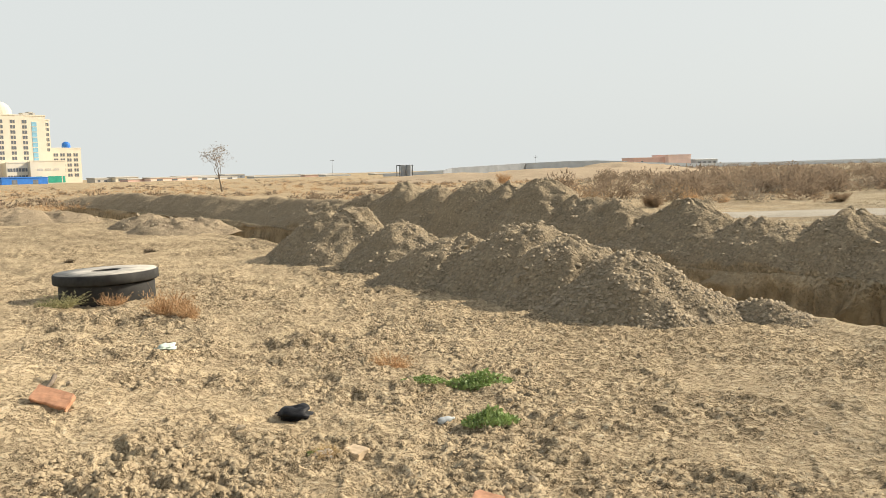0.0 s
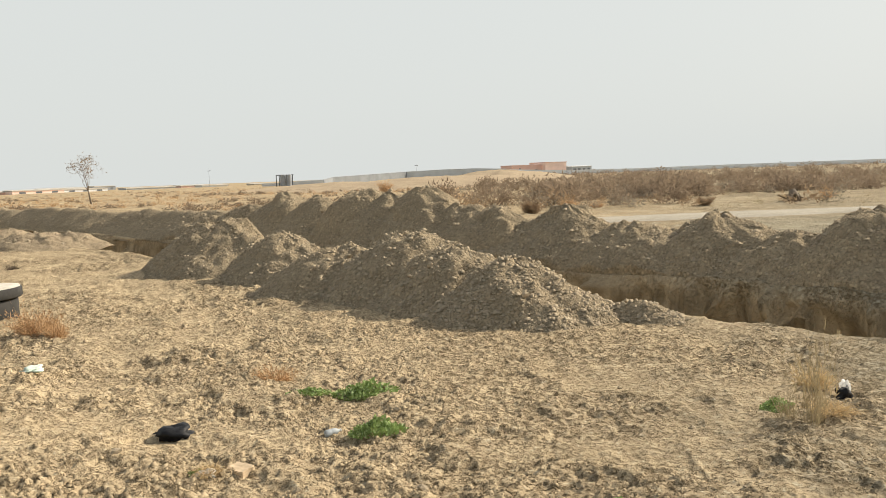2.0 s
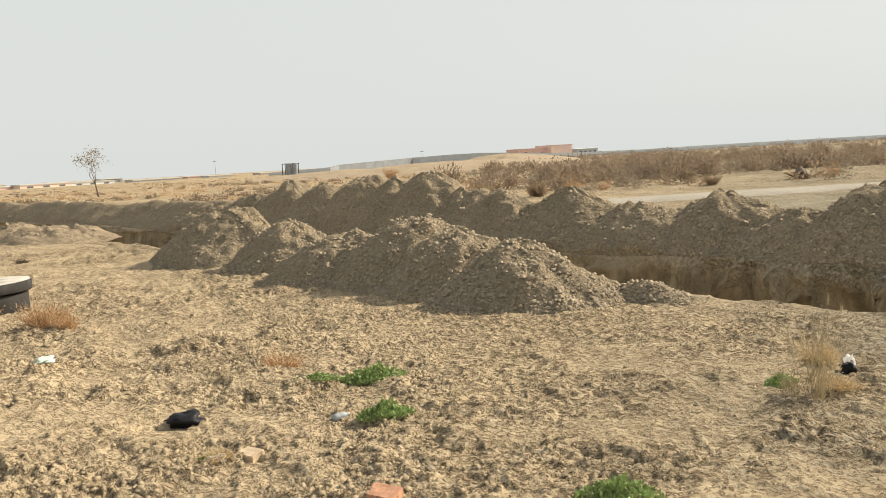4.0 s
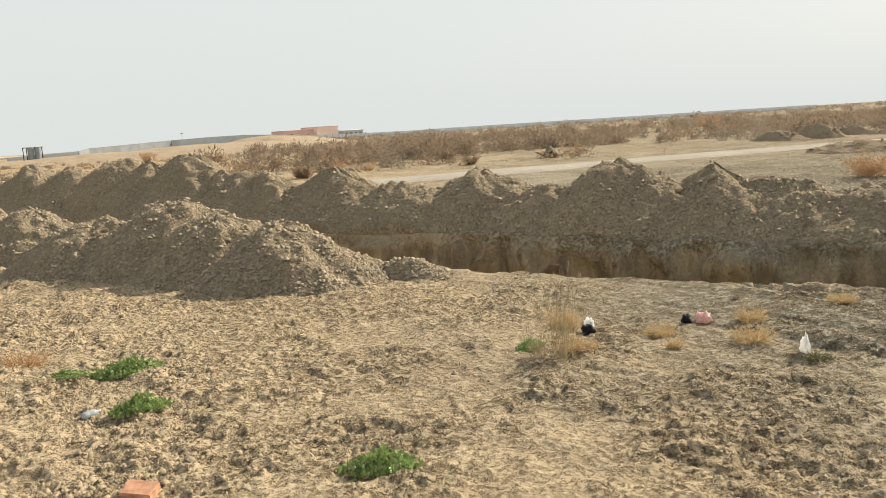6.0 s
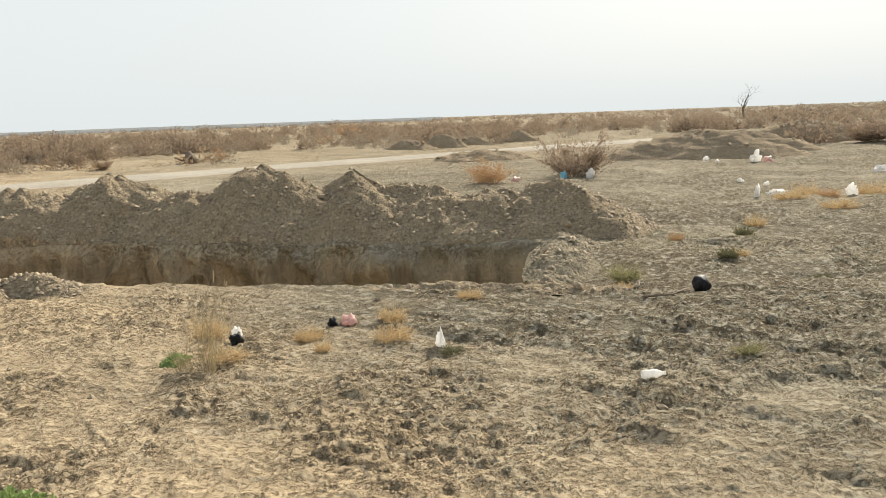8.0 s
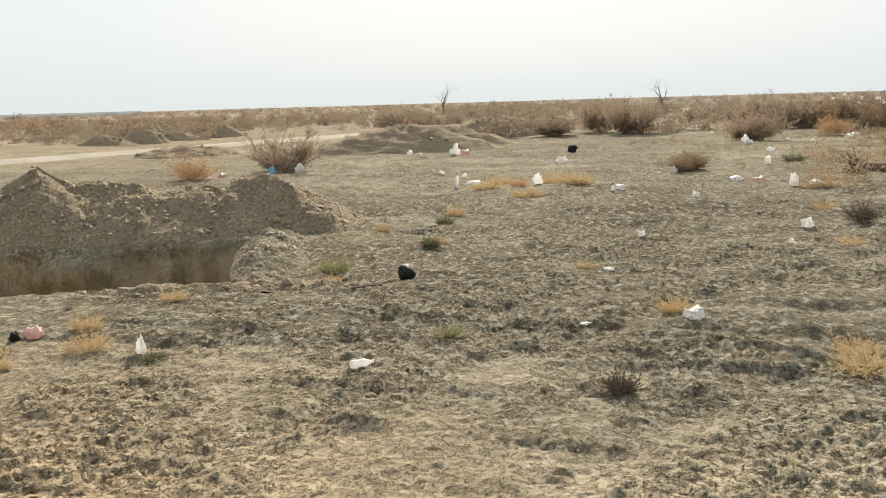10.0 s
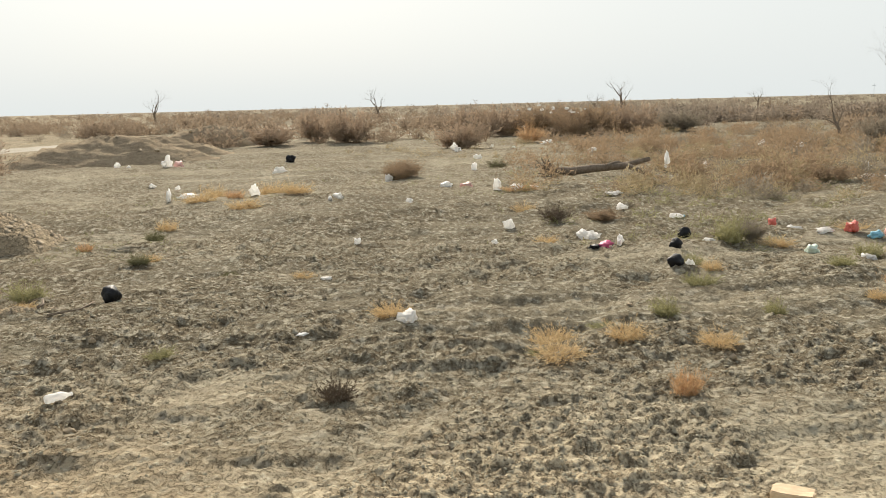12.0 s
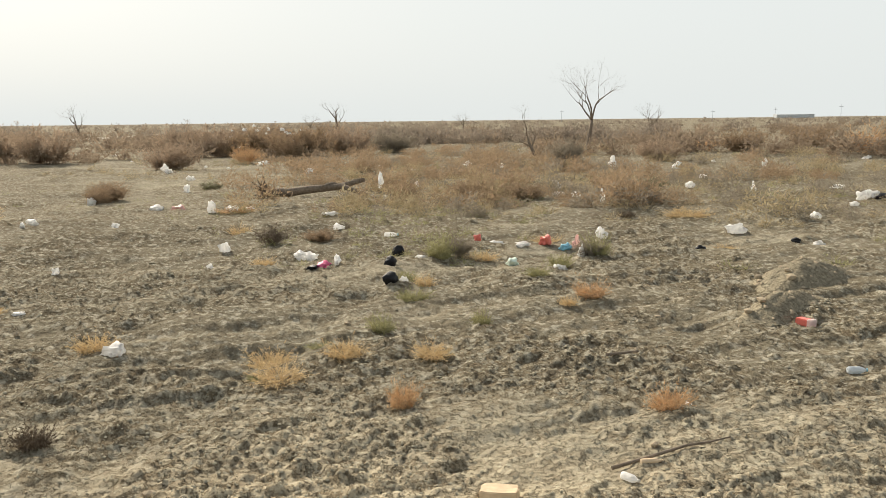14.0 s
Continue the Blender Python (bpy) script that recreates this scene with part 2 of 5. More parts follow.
# ---- mesh helpers ----
def grid_mesh(name, co, rows, cols):
    me = bpy.data.meshes.new(name)
    i = np.arange(rows - 1)[:, None] * cols + np.arange(cols - 1)[None, :]
    quads = np.stack([i, i + 1, i + cols + 1, i + cols], -1).reshape(-1, 4)
    return fill_mesh(me, co.reshape(-1, 3), quads)


def fill_mesh(me, co, faces, smooth=True):
    k = faces.shape[1]
    me.vertices.add(len(co))
    me.vertices.foreach_set("co", np.ascontiguousarray(co, dtype=np.float32).ravel())
    me.loops.add(faces.size)
    me.loops.foreach_set("vertex_index", np.ascontiguousarray(faces, dtype=np.int32).ravel())
    me.polygons.add(len(faces))
    me.polygons.foreach_set("loop_start", np.arange(0, faces.size, k, dtype=np.int32))
    me.polygons.foreach_set("use_smooth", np.full(len(faces), smooth))
    me.update(calc_edges=True)
    return me


def add_attr(me, name, values):
    a = me.attributes.new(name, "FLOAT", "POINT")
    a.data.foreach_set("value", np.ascontiguousarray(values, dtype=np.float32).ravel())


def part(name, bm, material, parent=None, label=""):
    """Links a bmesh or mesh as one object under its thing."""
    if isinstance(bm, bmesh.types.BMesh):
        me = bpy.data.meshes.new(name)
        bm.to_mesh(me)
        bm.free()
    else:
        me = bm
    if not me.materials:
        me.materials.append(material)
    ob = new(name, me)
    if parent:
        ob.parent = parent
    return tagged(ob, label)


def thing(name, m, label, category, group="", kind=""):
    ob = new(name)
    ob.empty_display_size = 0.1
    ob.matrix_world = m
    return tagged(ob, label, category, group, kind)


def box(bm, x0, x1, y0, y1, z0, z1):
    return bmesh.ops.create_cube(bm, size=1, matrix=Matrix.Translation(((x0 + x1) / 2, (y0 + y1) / 2, (z0 + z1) / 2)) @ Matrix.Diagonal((x1 - x0, y1 - y0, z1 - z0, 1)))["verts"]


def tube(bm, points, radii, sides=5):
    """A tapered tube along points."""
    rings = []
    up = Vector((0.31, 0.17, 0.93))
    for k, p in enumerate(points):
        d = (points[min(k + 1, len(points) - 1)] - points[max(k - 1, 0)]).normalized()
        a = d.cross(up)
        a = a.normalized() if a.length > 1e-3 else d.orthogonal().normalized()
        b = d.cross(a)
        rings.append([bm.verts.new(p + radii[k] * (math.cos(6.2832 * q / sides) * a + math.sin(6.2832 * q / sides) * b)) for q in range(sides)])
    for r0, r1 in zip(rings, rings[1:]):
        for q in range(sides):
            bm.faces.new((r0[q], r0[(q + 1) % sides], r1[(q + 1) % sides], r1[q])).smooth = True
    bm.faces.new(rings[-1])
    bm.faces.new(rings[0][::-1])


# ---- the lie of the land ----
# The trench runs straight: s along it, n across it.
DX, DY, NX, NY = -0.576, 0.818, 0.818, 0.576


def to_world(s, n):
    return s * DX + n * NX, s * DY + n * NY


def road_centre(x):
    return 27.6 - 0.052 * (x - 10) + 1.0 * np.sin(x * 0.07) * 0.5


def lump_field(x, y, size, seed, share=0.7, long=1.0):
    """Rounded clods of many sizes, one to a cell, with sharp feet: 0 between them, up to 1 on top."""
    gx, gy = x / size, y / size
    i, j = np.floor(gx), np.floor(gy)
    best = np.zeros(np.shape(x))
    for a in (-1, 0, 1):
        for b in (-1, 0, 1):
            ci, cj = i + a, j + b
            p, q, r, w = (lattice(ci, cj, seed + k) for k in (0, 5, 9, 13))
            dx, dy = gx - ci - 0.5 - 0.42 * p, gy - cj - 0.5 - 0.42 * q
            co, si = np.cos(3.14 * w), np.sin(3.14 * w)
            u, v = (dx * co + dy * si) / long, (dy * co - dx * si) * (1 + 0.35 * w)
            rad = np.where(r * 0.5 + 0.5 < share, 0.22 + 0.42 * (q * 0.5 + 0.5) ** 2, 1e-3)
            best = np.maximum(best, rad / 0.64 * np.sqrt(np.clip(1 - (u * u + v * v) / (rad * rad), 0, 1)))
    return best


def loose(x, y):
    """Where the crust is broken up into clods; between lie smooth dusty patches."""
    return np.clip(0.5 + 1.5 * fbm(x, y, 1.5, 3, 7) + 0.9 * fbm(x + 2, y, 0.45, 2, 17), 0, 1)


def trodden(x, y):
    """Footprints, broken crust and clods."""
    x, y = x + 0.05 * fbm(x, y, 0.17, 2, 4) + 0.022 * fbm(x, y, 0.05, 2, 14), y + 0.05 * fbm(x, y, 0.17, 2, 6) + 0.022 * fbm(x, y, 0.05, 2, 16)
    rough = 0.3 + 0.7 * loose(x, y)
    prints = lump_field(x, y, 0.34, 24, 0.7, 1.5)
    z = 0.018 * fbm(x, y, 0.45, 3, 9) - 0.018 * prints + 0.011 * ramp(0.02, 0.2, prints) * (1 - ramp(0.3, 0.5, prints))
    plates, flakes = fbm(x, y, 0.19, 3, 13), fbm(x + 5, y, 0.085, 3, 19)
    z = z + (0.014 * (ramp(-0.03, 0.03, plates) + 0.8 * ramp(0.2, 0.26, plates)) + 0.013 * ramp(0.0, 0.08, flakes)) * rough
    z = z + rough * (0.008 * lump_field(x, y, 0.15, 61, 0.3) + 0.021 * lump_field(x, y, 0.07, 71, 0.65)) + 0.008 * lump_field(x, y, 0.045, 81, 0.5)
    return z - 0.018


def relief(x, y):
    r = np.hypot(x, y)
    z = 0.05 * fbm(x, y, 3.2, 3, 1) + 0.016 * fbm(x, y, 0.9, 3, 3)
    bank = 1 - ramp(-1.8, 0.8, x)
    z = z + trodden(x, y) * (0.95 + 0.55 * bank) * (1 - 0.6 * ramp(25, 60, r))
    z = z + bank * 0.05 * fbm(x, y, 0.7, 3, 8) * (1 - ramp(14, 24, r))
    # the bank of loose gravel by the concrete ring
    z = z + 0.30 * np.exp(-(((x + 3.4) / 1.9) ** 2 + ((y - 5.2) / 2.4) ** 2))
    z = z + 0.10 * np.exp(-(((x + 0.6) / 0.5) ** 2 + ((y - 6.4) / 0.35) ** 2)) * 0.6
    z = z + 0.22 * np.exp(-(((x + 7.2) / 2.0) ** 2 + ((y - 10.2) / 1.6) ** 2))
    # wheel ruts across the open side
    for off in (0.0, 1.5):
        u = (y + 0.42 * x - 2.6 - off * 1.1 + 0.25 * fbm(x, y, 2.5, 2, 21))
        z = z - 0.04 * np.exp(-(u / 0.16) ** 2) * ramp(1.5, 4, x) * (1 - ramp(14, 20, x))
    # a fresh pair of tyre tracks with cleat marks
    along, off = 0.243 * x + -0.970 * y, 0.970 * x + 0.243 * y - 6.18 + 0.15 * fbm(x, y, 4.0, 2, 22)
    for side in (-0.55, 0.0, 0.75):
        track = np.exp(-((off - side) / 0.15) ** 4) * ramp(2.5, 4.5, x) * (1 - ramp(14, 18, x)) * (1 - ramp(0.5, 2.5, y))
        z = z - track * (0.020 + 0.012 * np.sin(along * 38 + off * 9)) + 0.016 * np.exp(-((np.abs(off - side) - 0.22) / 0.07) ** 2) * ramp(2.5, 4.5, x) * (1 - ramp(14, 18, x)) * (1 - ramp(0.5, 2.5, y))
    # streaks left by wheels and blades on the open side
    u, w = 0.97 * x + 0.25 * y, 0.97 * y - 0.25 * x
    z = z + 0.034 * fbm(u * 6.0, w * 0.5, 1.0, 3, 33) * ramp(2.0, 4.5, x) * (1 - ramp(30, 60, r)) * (1 - ramp(9, 12, y))
    # hummocks among the litter
    open_side = ramp(4.0, 8.0, x) * (1 - ramp(40, 70, r)) * (1 - ramp(0.55, 0.9, y / np.maximum(x, 1)))
    z = z + 0.13 * np.clip(fbm(x, y, 2.6, 3, 31), 0, 1) * ramp(6.5, 10, x) * (1 - ramp(7, 10, y))
    z = z + (0.10 * (0.2 - np.abs(fbm(x, y, 1.5, 3, 35))) + 0.02 * fbm(x, y, 0.35, 3, 36)) * open_side
    # the low worn step beyond the darkened ground
    z = z + 0.06 * fbm(x, y, 14, 2, 41) * ramp(12, 30, r)
    road = np.exp(-(((y - road_centre(x)) / 2.6) ** 4)) * ramp(0, 8, x)
    return z * (1 - 0.9 * road) - 0.05 * road


def wall_shift(s):
    return 0.10 * fbm(s, s * 0 + 3.3, 2.2, 2, 51) - 0.12 * (1 - ramp(0.5, 5.0, s))


def edge_shift(s):
    return 0.10 * fbm(s, s * 0 + 9.1, 1.3, 3, 52) - 0.25 * (1 - ramp(0.5, 3.0, s))


def trench_depth(s, g):
    along = ramp(0.55, 1.35, s) * (1 - ramp(60, 63, s))
    return 0.95 * along * ramp(8.16, 8.40, g) * (1 - ramp(10.62, 10.86, g))


def spaced(fine0, fine1, step, rate, end, far_rate):
    """Lines that are dense between fine0 and fine1 and grow apart outwards."""
    mid = list(np.arange(fine0, fine1, step))
    v, d = mid[-1], step
    out = []
    while v < end:
        d = max(d, min(d * (1 + rate * 1.2), 0.9)) if v < 90 else d * (1 + far_rate)
        v += d
        out.append(v)
    return mid, out


def ground():
    mid, hi = spaced(-8.5, 6.8, 0.07, 0.022, 3500, 0.09)
    lo = [-8.5 - (v - 6.8) * 1.05 for v in hi]
    s_lines = np.array(lo[::-1] + mid + hi)
    m1 = list(np.arange(0.6, 7.0, 0.11)) + list(np.arange(7.0, 8.1, 0.04)) + list(np.arange(8.1, 8.5, 0.04)) + list(np.arange(8.5, 10.58, 0.12)) + list(np.arange(10.58, 10.94, 0.018))
    _, m2 = spaced(10.6, 10.96, 0.07, 0.022, 3500, 0.09)
    back = [0.35, 0, -0.5, -1.2, -2.5, -5, -9, -15, -25, -45, -80, -150, -300, -700, -1600, -3000]
    g_lines = np.array(back[::-1] + m1 + m2)
    S, Gn = np.meshgrid(s_lines, g_lines, indexing="ij")
    depth = trench_depth(S, Gn)
    N = Gn + wall_shift(S) * np.exp(-((Gn - 10.74) / 0.8) ** 2) + edge_shift(S) * np.exp(-((Gn - 8.28) / 0.8) ** 2)
    face = ramp(0.04, 0.16, depth) * (1 - ramp(0.84, 0.95, depth)) * ramp(9.4, 10.2, Gn)
    slab, block = fbm(S, depth * 0.2, 0.62, 2, 61), fbm(S + 40, depth * 0.8, 0.5, 2, 64)
    N = N + face * (0.20 * np.abs(slab) - 0.22 * np.exp(-(slab / 0.05) ** 2) + 0.12 * ramp(-0.05, 0.05, block) - 0.12 + 0.10 * fbm(S, depth, 0.25, 3, 62))
    X, Y = to_world(S, N)
    Z = relief(X, Y) * (1 - ramp(0.0, 0.3, depth) * 0.6) - depth
    # hard crumbly lip of the trench
    Z = Z + 0.10 * np.exp(-((Gn - 8.0) / 0.16) ** 2) * np.clip(fbm(S, Gn, 0.6, 3, 63), 0, 1) * ramp(0.2, 1, S)
    Z = Z - 0.10 * near_sheet(X, Y, 0.35)
    me = grid_mesh("ground", np.stack([X, Y, Z], -1), *S.shape)
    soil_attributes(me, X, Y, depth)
    return tagged(part("ground", me, M_GROUND), "trodden sandy earth with footprints, ruts and a deep straight trench", "ground", kind="structure")


def near_sheet(x, y, inset):
    """1 inside the finely broken ground round the standpoint, 0 outside."""
    r, az, n = np.hypot(x, y), np.degrees(np.arctan2(x, y)), x * NX + y * NY
    side = np.minimum(az + 29.5, 131.5 - az) * np.radians(1) * r
    edge = np.minimum(np.minimum(r - 3.25, 23.5 - r), np.minimum(side, np.maximum(7.55 - n, -1.5 - (x * DX + y * DY))))
    return ramp(inset - 0.12, inset + 0.12, edge)


def topsoil():
    rows = [3.2]
    while rows[-1] < 23.7:
        rows.append(rows[-1] + 0.0115 * (rows[-1] / 3.4) ** 1.6)
    A, R = np.meshgrid(np.radians(np.linspace(-30, 132, 1080)), np.array(rows), indexing="ij")
    X, Y = np.sin(A) * R, np.cos(A) * R
    inside = near_sheet(X, Y, 0.14)
    Z = relief(X, Y) - 0.09 * (1 - inside)
    me = bpy.data.meshes.new("topsoil")
    cols = len(rows)
    i = np.arange(A.shape[0] - 1)[:, None] * cols + np.arange(cols - 1)[None, :]
    quads = np.stack([i, i + 1, i + cols + 1, i + cols], -1)[inside[:-1, :-1] > 0.001]
    used, quads = np.unique(quads, return_inverse=True)
    X, Y, Z = (v.ravel()[used] for v in (X, Y, Z))
    fill_mesh(me, np.stack([X, Y, Z], -1), quads.reshape(-1, 4))
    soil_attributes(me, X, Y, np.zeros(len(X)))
    return tagged(part("topsoil", me, M_GROUND), "loose broken crust of dry trodden topsoil", "ground", kind="structure")


def soil_attributes(me, X, Y, depth):
    az = np.degrees(np.arctan2(X, Y))
    grey = ramp(1.2, 5.2, X + 0.1 * np.abs(Y) * (Y < 0) - 0.3 * np.maximum(Y, 0) + 1.2 * fbm(X, Y, 2.0, 3, 71))
    grey = grey * (1 - ramp(26, 34, np.hypot(X, Y)) * 0.6 * ramp(0.3, 0.8, Y / np.maximum(np.abs(X), 0.1)))
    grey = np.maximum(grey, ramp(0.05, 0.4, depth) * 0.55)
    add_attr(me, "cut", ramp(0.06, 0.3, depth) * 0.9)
    # darkening stands in for crumb shadows towards the sun, plus streaks and scrub ground
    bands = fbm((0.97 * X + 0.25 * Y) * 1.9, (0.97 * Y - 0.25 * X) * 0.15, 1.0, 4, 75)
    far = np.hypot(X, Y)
    shaded_earth = ramp(3.4, 6.5, far + 1.2 * fbm(X, Y, 1.4, 3, 76)) * (1 - 0.2 * ramp(12, 19, far)) * ramp(5, 48, az + 10 * fbm(X, Y, 3.0, 2, 77)) * np.clip(1.0 + 1.2 * bands, 0.5, 1.0)
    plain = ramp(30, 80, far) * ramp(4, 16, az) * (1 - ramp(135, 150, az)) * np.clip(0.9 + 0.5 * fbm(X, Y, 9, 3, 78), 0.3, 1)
    shaded_earth = shaded_earth * (1 - 0.35 * ramp(1.5, 4.0, Y - road_centre(X) + 9))
    shaded_earth = np.maximum(shaded_earth, plain * (0.4 + 0.5 * ramp(48, 75, az)))
    shaded_earth = np.maximum(shaded_earth, 0.95 * ramp(13, 17, far) * (1 - ramp(60, 90, far)) * ramp(84, 92, az) * (1 - ramp(128, 136, az)))
    add_attr(me, "shaded_earth", shaded_earth * (1 - ramp(0.05, 0.3, depth)) * ramp(-20, 0, Y + X))
    add_attr(me, "grey", grey)
    add_attr(me, "crust", ramp(5, 9, X) * (1 - ramp(45, 80, X)) * (0.2 + 0.4 * fbm(X, Y, 6, 2, 72)) * (1 - 0.6 * shaded_earth) * (1 - ramp(0.05, 0.3, depth)))
    add_attr(me, "loose", loose(X, Y) * (1 - ramp(0.05, 0.3, depth)))


ground()
topsoil()


def height_at(x, y):
    return float(relief(np.array([float(x)]), np.array([float(y)]))[0])


def place(x, y, turn=0.0, size=1.0, lift=0.0, rx=0.0, ry=0.0):
    return pose(x, y, height_at(x, y) + lift, rx, ry, turn) @ Matrix.Scale(size, 4)


def dirt_road():
    xs = np.concatenate([np.arange(1, 60, 0.35), np.arange(60, 200, 2.5)])
    vs = np.linspace(-1.55, 1.55, 26)
    X, V = np.meshgrid(xs, vs, indexing="ij")
    Y = road_centre(X) + V * (1 + 0.25 * fbm(X, X * 0 + 2, 7, 2, 81) + 0.05 * fbm(X, V, 0.9, 2, 84) * (np.abs(V) > 1.2))
    Z = 0.0 + 0.025 * fbm(X, Y, 1.4, 3, 82) - 0.05 * np.exp(-((np.abs(V) - 0.8) / 0.25) ** 2) + 0.02 - 0.10 * ramp(1.1, 1.55, np.abs(V))
    me = grid_mesh("dirt_road", np.stack([X, Y, Z], -1), *X.shape)
    tagged(part("dirt_road", me, M_ROAD), "pale packed earth track with worn wheel lines", "road", kind="structure")


dirt_road()


# ---- stones and clods ----
ICO = bmesh.new()
bmesh.ops.create_icosphere(ICO, subdivisions=1, radius=1)
BALL_V = np.array([v.co[:] for v in ICO.verts])
BALL_F = np.array([[v.index for v in f.verts] for f in ICO.faces])
ICO.free()
rng = np.random.default_rng(4)


OCT_V = np.array([(1, 0, -0.2), (-1, 0, -0.2), (0, 1, -0.2), (0, -1, -0.2), (0.5, 0.35, 0.8), (-0.45, -0.4, 0.75)])
OCT_F = np.array([(0, 2, 4), (4, 2, 5), (2, 1, 5), (1, 3, 5), (5, 3, 4), (3, 0, 4)])


def lumps(name, centres, sizes, flat=0.65, fine=True):
    """Angular lumps, one island each; the coarse ones are open below, where they sit in the soil."""
    k = len(centres)
    V0, F0 = (BALL_V, BALL_F) if fine else (OCT_V, OCT_F)
    jit = 1 + 0.30 * rng.uniform(-1, 1, (k, len(V0), 1))
    v = V0[None] * jit
    stretch = np.stack([rng.uniform(0.75, 1.35, k), rng.uniform(0.6, 1.0, k), np.full(k, flat) * rng.uniform(0.7, 1.2, k)], -1)
    v = v * stretch[:, None, :] * sizes[:, None, None]
    a = rng.uniform(0, 6.283, k)
    c, s = np.cos(a)[:, None], np.sin(a)[:, None]
    v = np.stack([v[..., 0] * c - v[..., 1] * s, v[..., 0] * s + v[..., 1] * c, v[..., 2]], -1) + centres[:, None, :]
    f = (F0[None] + (np.arange(k) * len(V0))[:, None, None]).reshape(-1, 3)
    return fill_mesh(bpy.data.meshes.new(name), v.reshape(-1, 3), f, not fine)


def scatter_clods(name, count, az0, az1, d0, d1, small, big, material, label):
    a, d = np.radians(rng.uniform(az0, az1, count * 4)), d0 * (d1 / d0) ** rng.uniform(0, 1, count * 4)
    x, y = np.sin(a) * d, np.cos(a) * d
    n = x * NX + y * NY
    keep = (loose(x, y) > rng.uniform(-0.1, 1.0, count * 4)) & ((n < 8.0) | (x * DX + y * DY < -1))
    x, y, d = x[keep][:count], y[keep][:count], d[keep][:count]
    size = (small + (big - small) * rng.uniform(0, 1, len(x)) ** 3) * (0.6 + 0.08 * d)
    z = relief(x, y) - size * 0.05
    tagged(part(name, lumps(name, np.stack([x, y, z], -1), size, fine=False), material), label, "soil", kind="stuff")


scatter_clods("clods", 22000, -29, 48, 3.2, 13.0, 0.004, 0.017, M_CLOD, "loose crumbs and clods of dry earth")
scatter_clods("grey_clods", 30000, 44, 131, 3.2, 14.0, 0.004, 0.018, M_GREYCLOD, "loose grey crumbs and clods of earth")
scatter_clods("gravel", 12000, -29, 4, 3.2, 11.0, 0.005, 0.027, M_CLOD, "loose rubble of dry earth on the bank")


# ---- spoil heaps ----
def heap(s, n, rs, rn, h, seed, label, material=M_SPOIL, stones=260, stone=0.035, group="spoil heaps along the trench", world=None, fine=88):
    cx, cy = world or to_world(s, n)
    root = thing("spoil_heap", pose(cx, cy, 0, 0, 0, math.degrees(math.atan2(DY, DX))), label, "earth heap", group)
    th = np.linspace(0, 2 * np.pi, fine, endpoint=False)
    rho = np.linspace(0, 1, 38) ** 0.8 * 1.10
    T, P = np.meshgrid(th, rho, indexing="ij")
    cs, sn = np.cos(T), np.sin(T)
    out = 1 + 0.13 * fbm(cs * 1.5 + seed * 7.7, sn * 1.5, 1.0, 2, seed)
    u, v = cs * P * rs * out, sn * P * rn * out

    def surface(u, v, p):
        """Straight slopes of tipped earth under a blunt, lumpy crest."""
        q = np.clip(1 - p, -0.2, 1)
        body = h * (1.13 - np.sqrt(np.clip(p, 0, 1) ** 2 * 1.1 + 0.2)) * 1.45 + np.minimum(q, 0) * h
        wide = fbm(u + seed * 3.1, v, 0.7 * min(rs, rn) + 0.2, 3, seed + 1)
        rills = fbm(np.arctan2(v, u) * 2.2 + seed, p * 0.7, 1.0, 2, seed + 6)
        body = body + h * ((0.12 if world else 0.26) * wide + 0.05 * rills) * np.clip(2.2 * q, 0, 1)
        k = min(1.0, max(rs, rn) * 0.6)
        return body + k * (0.09 * fbm(u, v, 0.45, 3, seed + 2) + 0.05 * fbm(u, v, 0.16, 2, seed + 3) + 0.05 * lump_field(u, v, 0.2, seed + 4, 0.5) * np.clip(3 * q, 0.2, 1))

    z = surface(u, v, P) - 0.02
    if world is None and n > 10:
        # cut off flush with the trench wall
        v = np.minimum(v, n - 10.88 - wall_shift(s + u))
    co = np.stack([u, v, z], -1)
    co = np.concatenate([co, co[:1]], 0)
    mesh = grid_mesh("mound", co, *co.shape[:2])
    mound = part("mound", mesh, material, root)
    if stones:
        a = rng.uniform(0, 6.2832, stones)
        p = np.sqrt(rng.uniform(0, 1, stones))
        p = np.where(rng.uniform(0, 1, stones) < 0.15, rng.uniform(0.8, 1.02, stones), p)
        o = 1 + 0.13 * fbm(np.cos(a) * 1.5 + seed * 7.7, np.sin(a) * 1.5, 1.0, 2, seed)
        u, v = np.cos(a) * p * rs * o, np.sin(a) * p * rn * o
        if world is None and n > 10:
            stay = v < n - 11.0 - wall_shift(s + u)
            u, v, p = u[stay], v[stay], p[stay]
        size = stone * (0.28 + 1.7 * rng.uniform(0, 1, len(u)) ** 4.5)
        me = lumps("gravel", np.stack([u, v, surface(u, v, p) + size * 0.12 - 0.02], -1), size, 0.75, False)
        tagged(part("gravel", me, M_STONE, root, "loose rounded and broken stones"), kind="stuff")
        for k in range(3):
            a1, p1 = rng.uniform(0, 6.28), rng.uniform(0.25, 0.85)
            u, v = np.array([math.cos(a1) * p1 * rs]), np.array([math.sin(a1) * p1 * rn])
            z1 = surface(u, v, np.array([p1]))
            part("stone", lumps("stone", np.stack([u, v, z1], -1), np.array([stone * rng.uniform(2.0, 2.8)]), 0.7), M_STONE, root, "large pale stone")
    return root


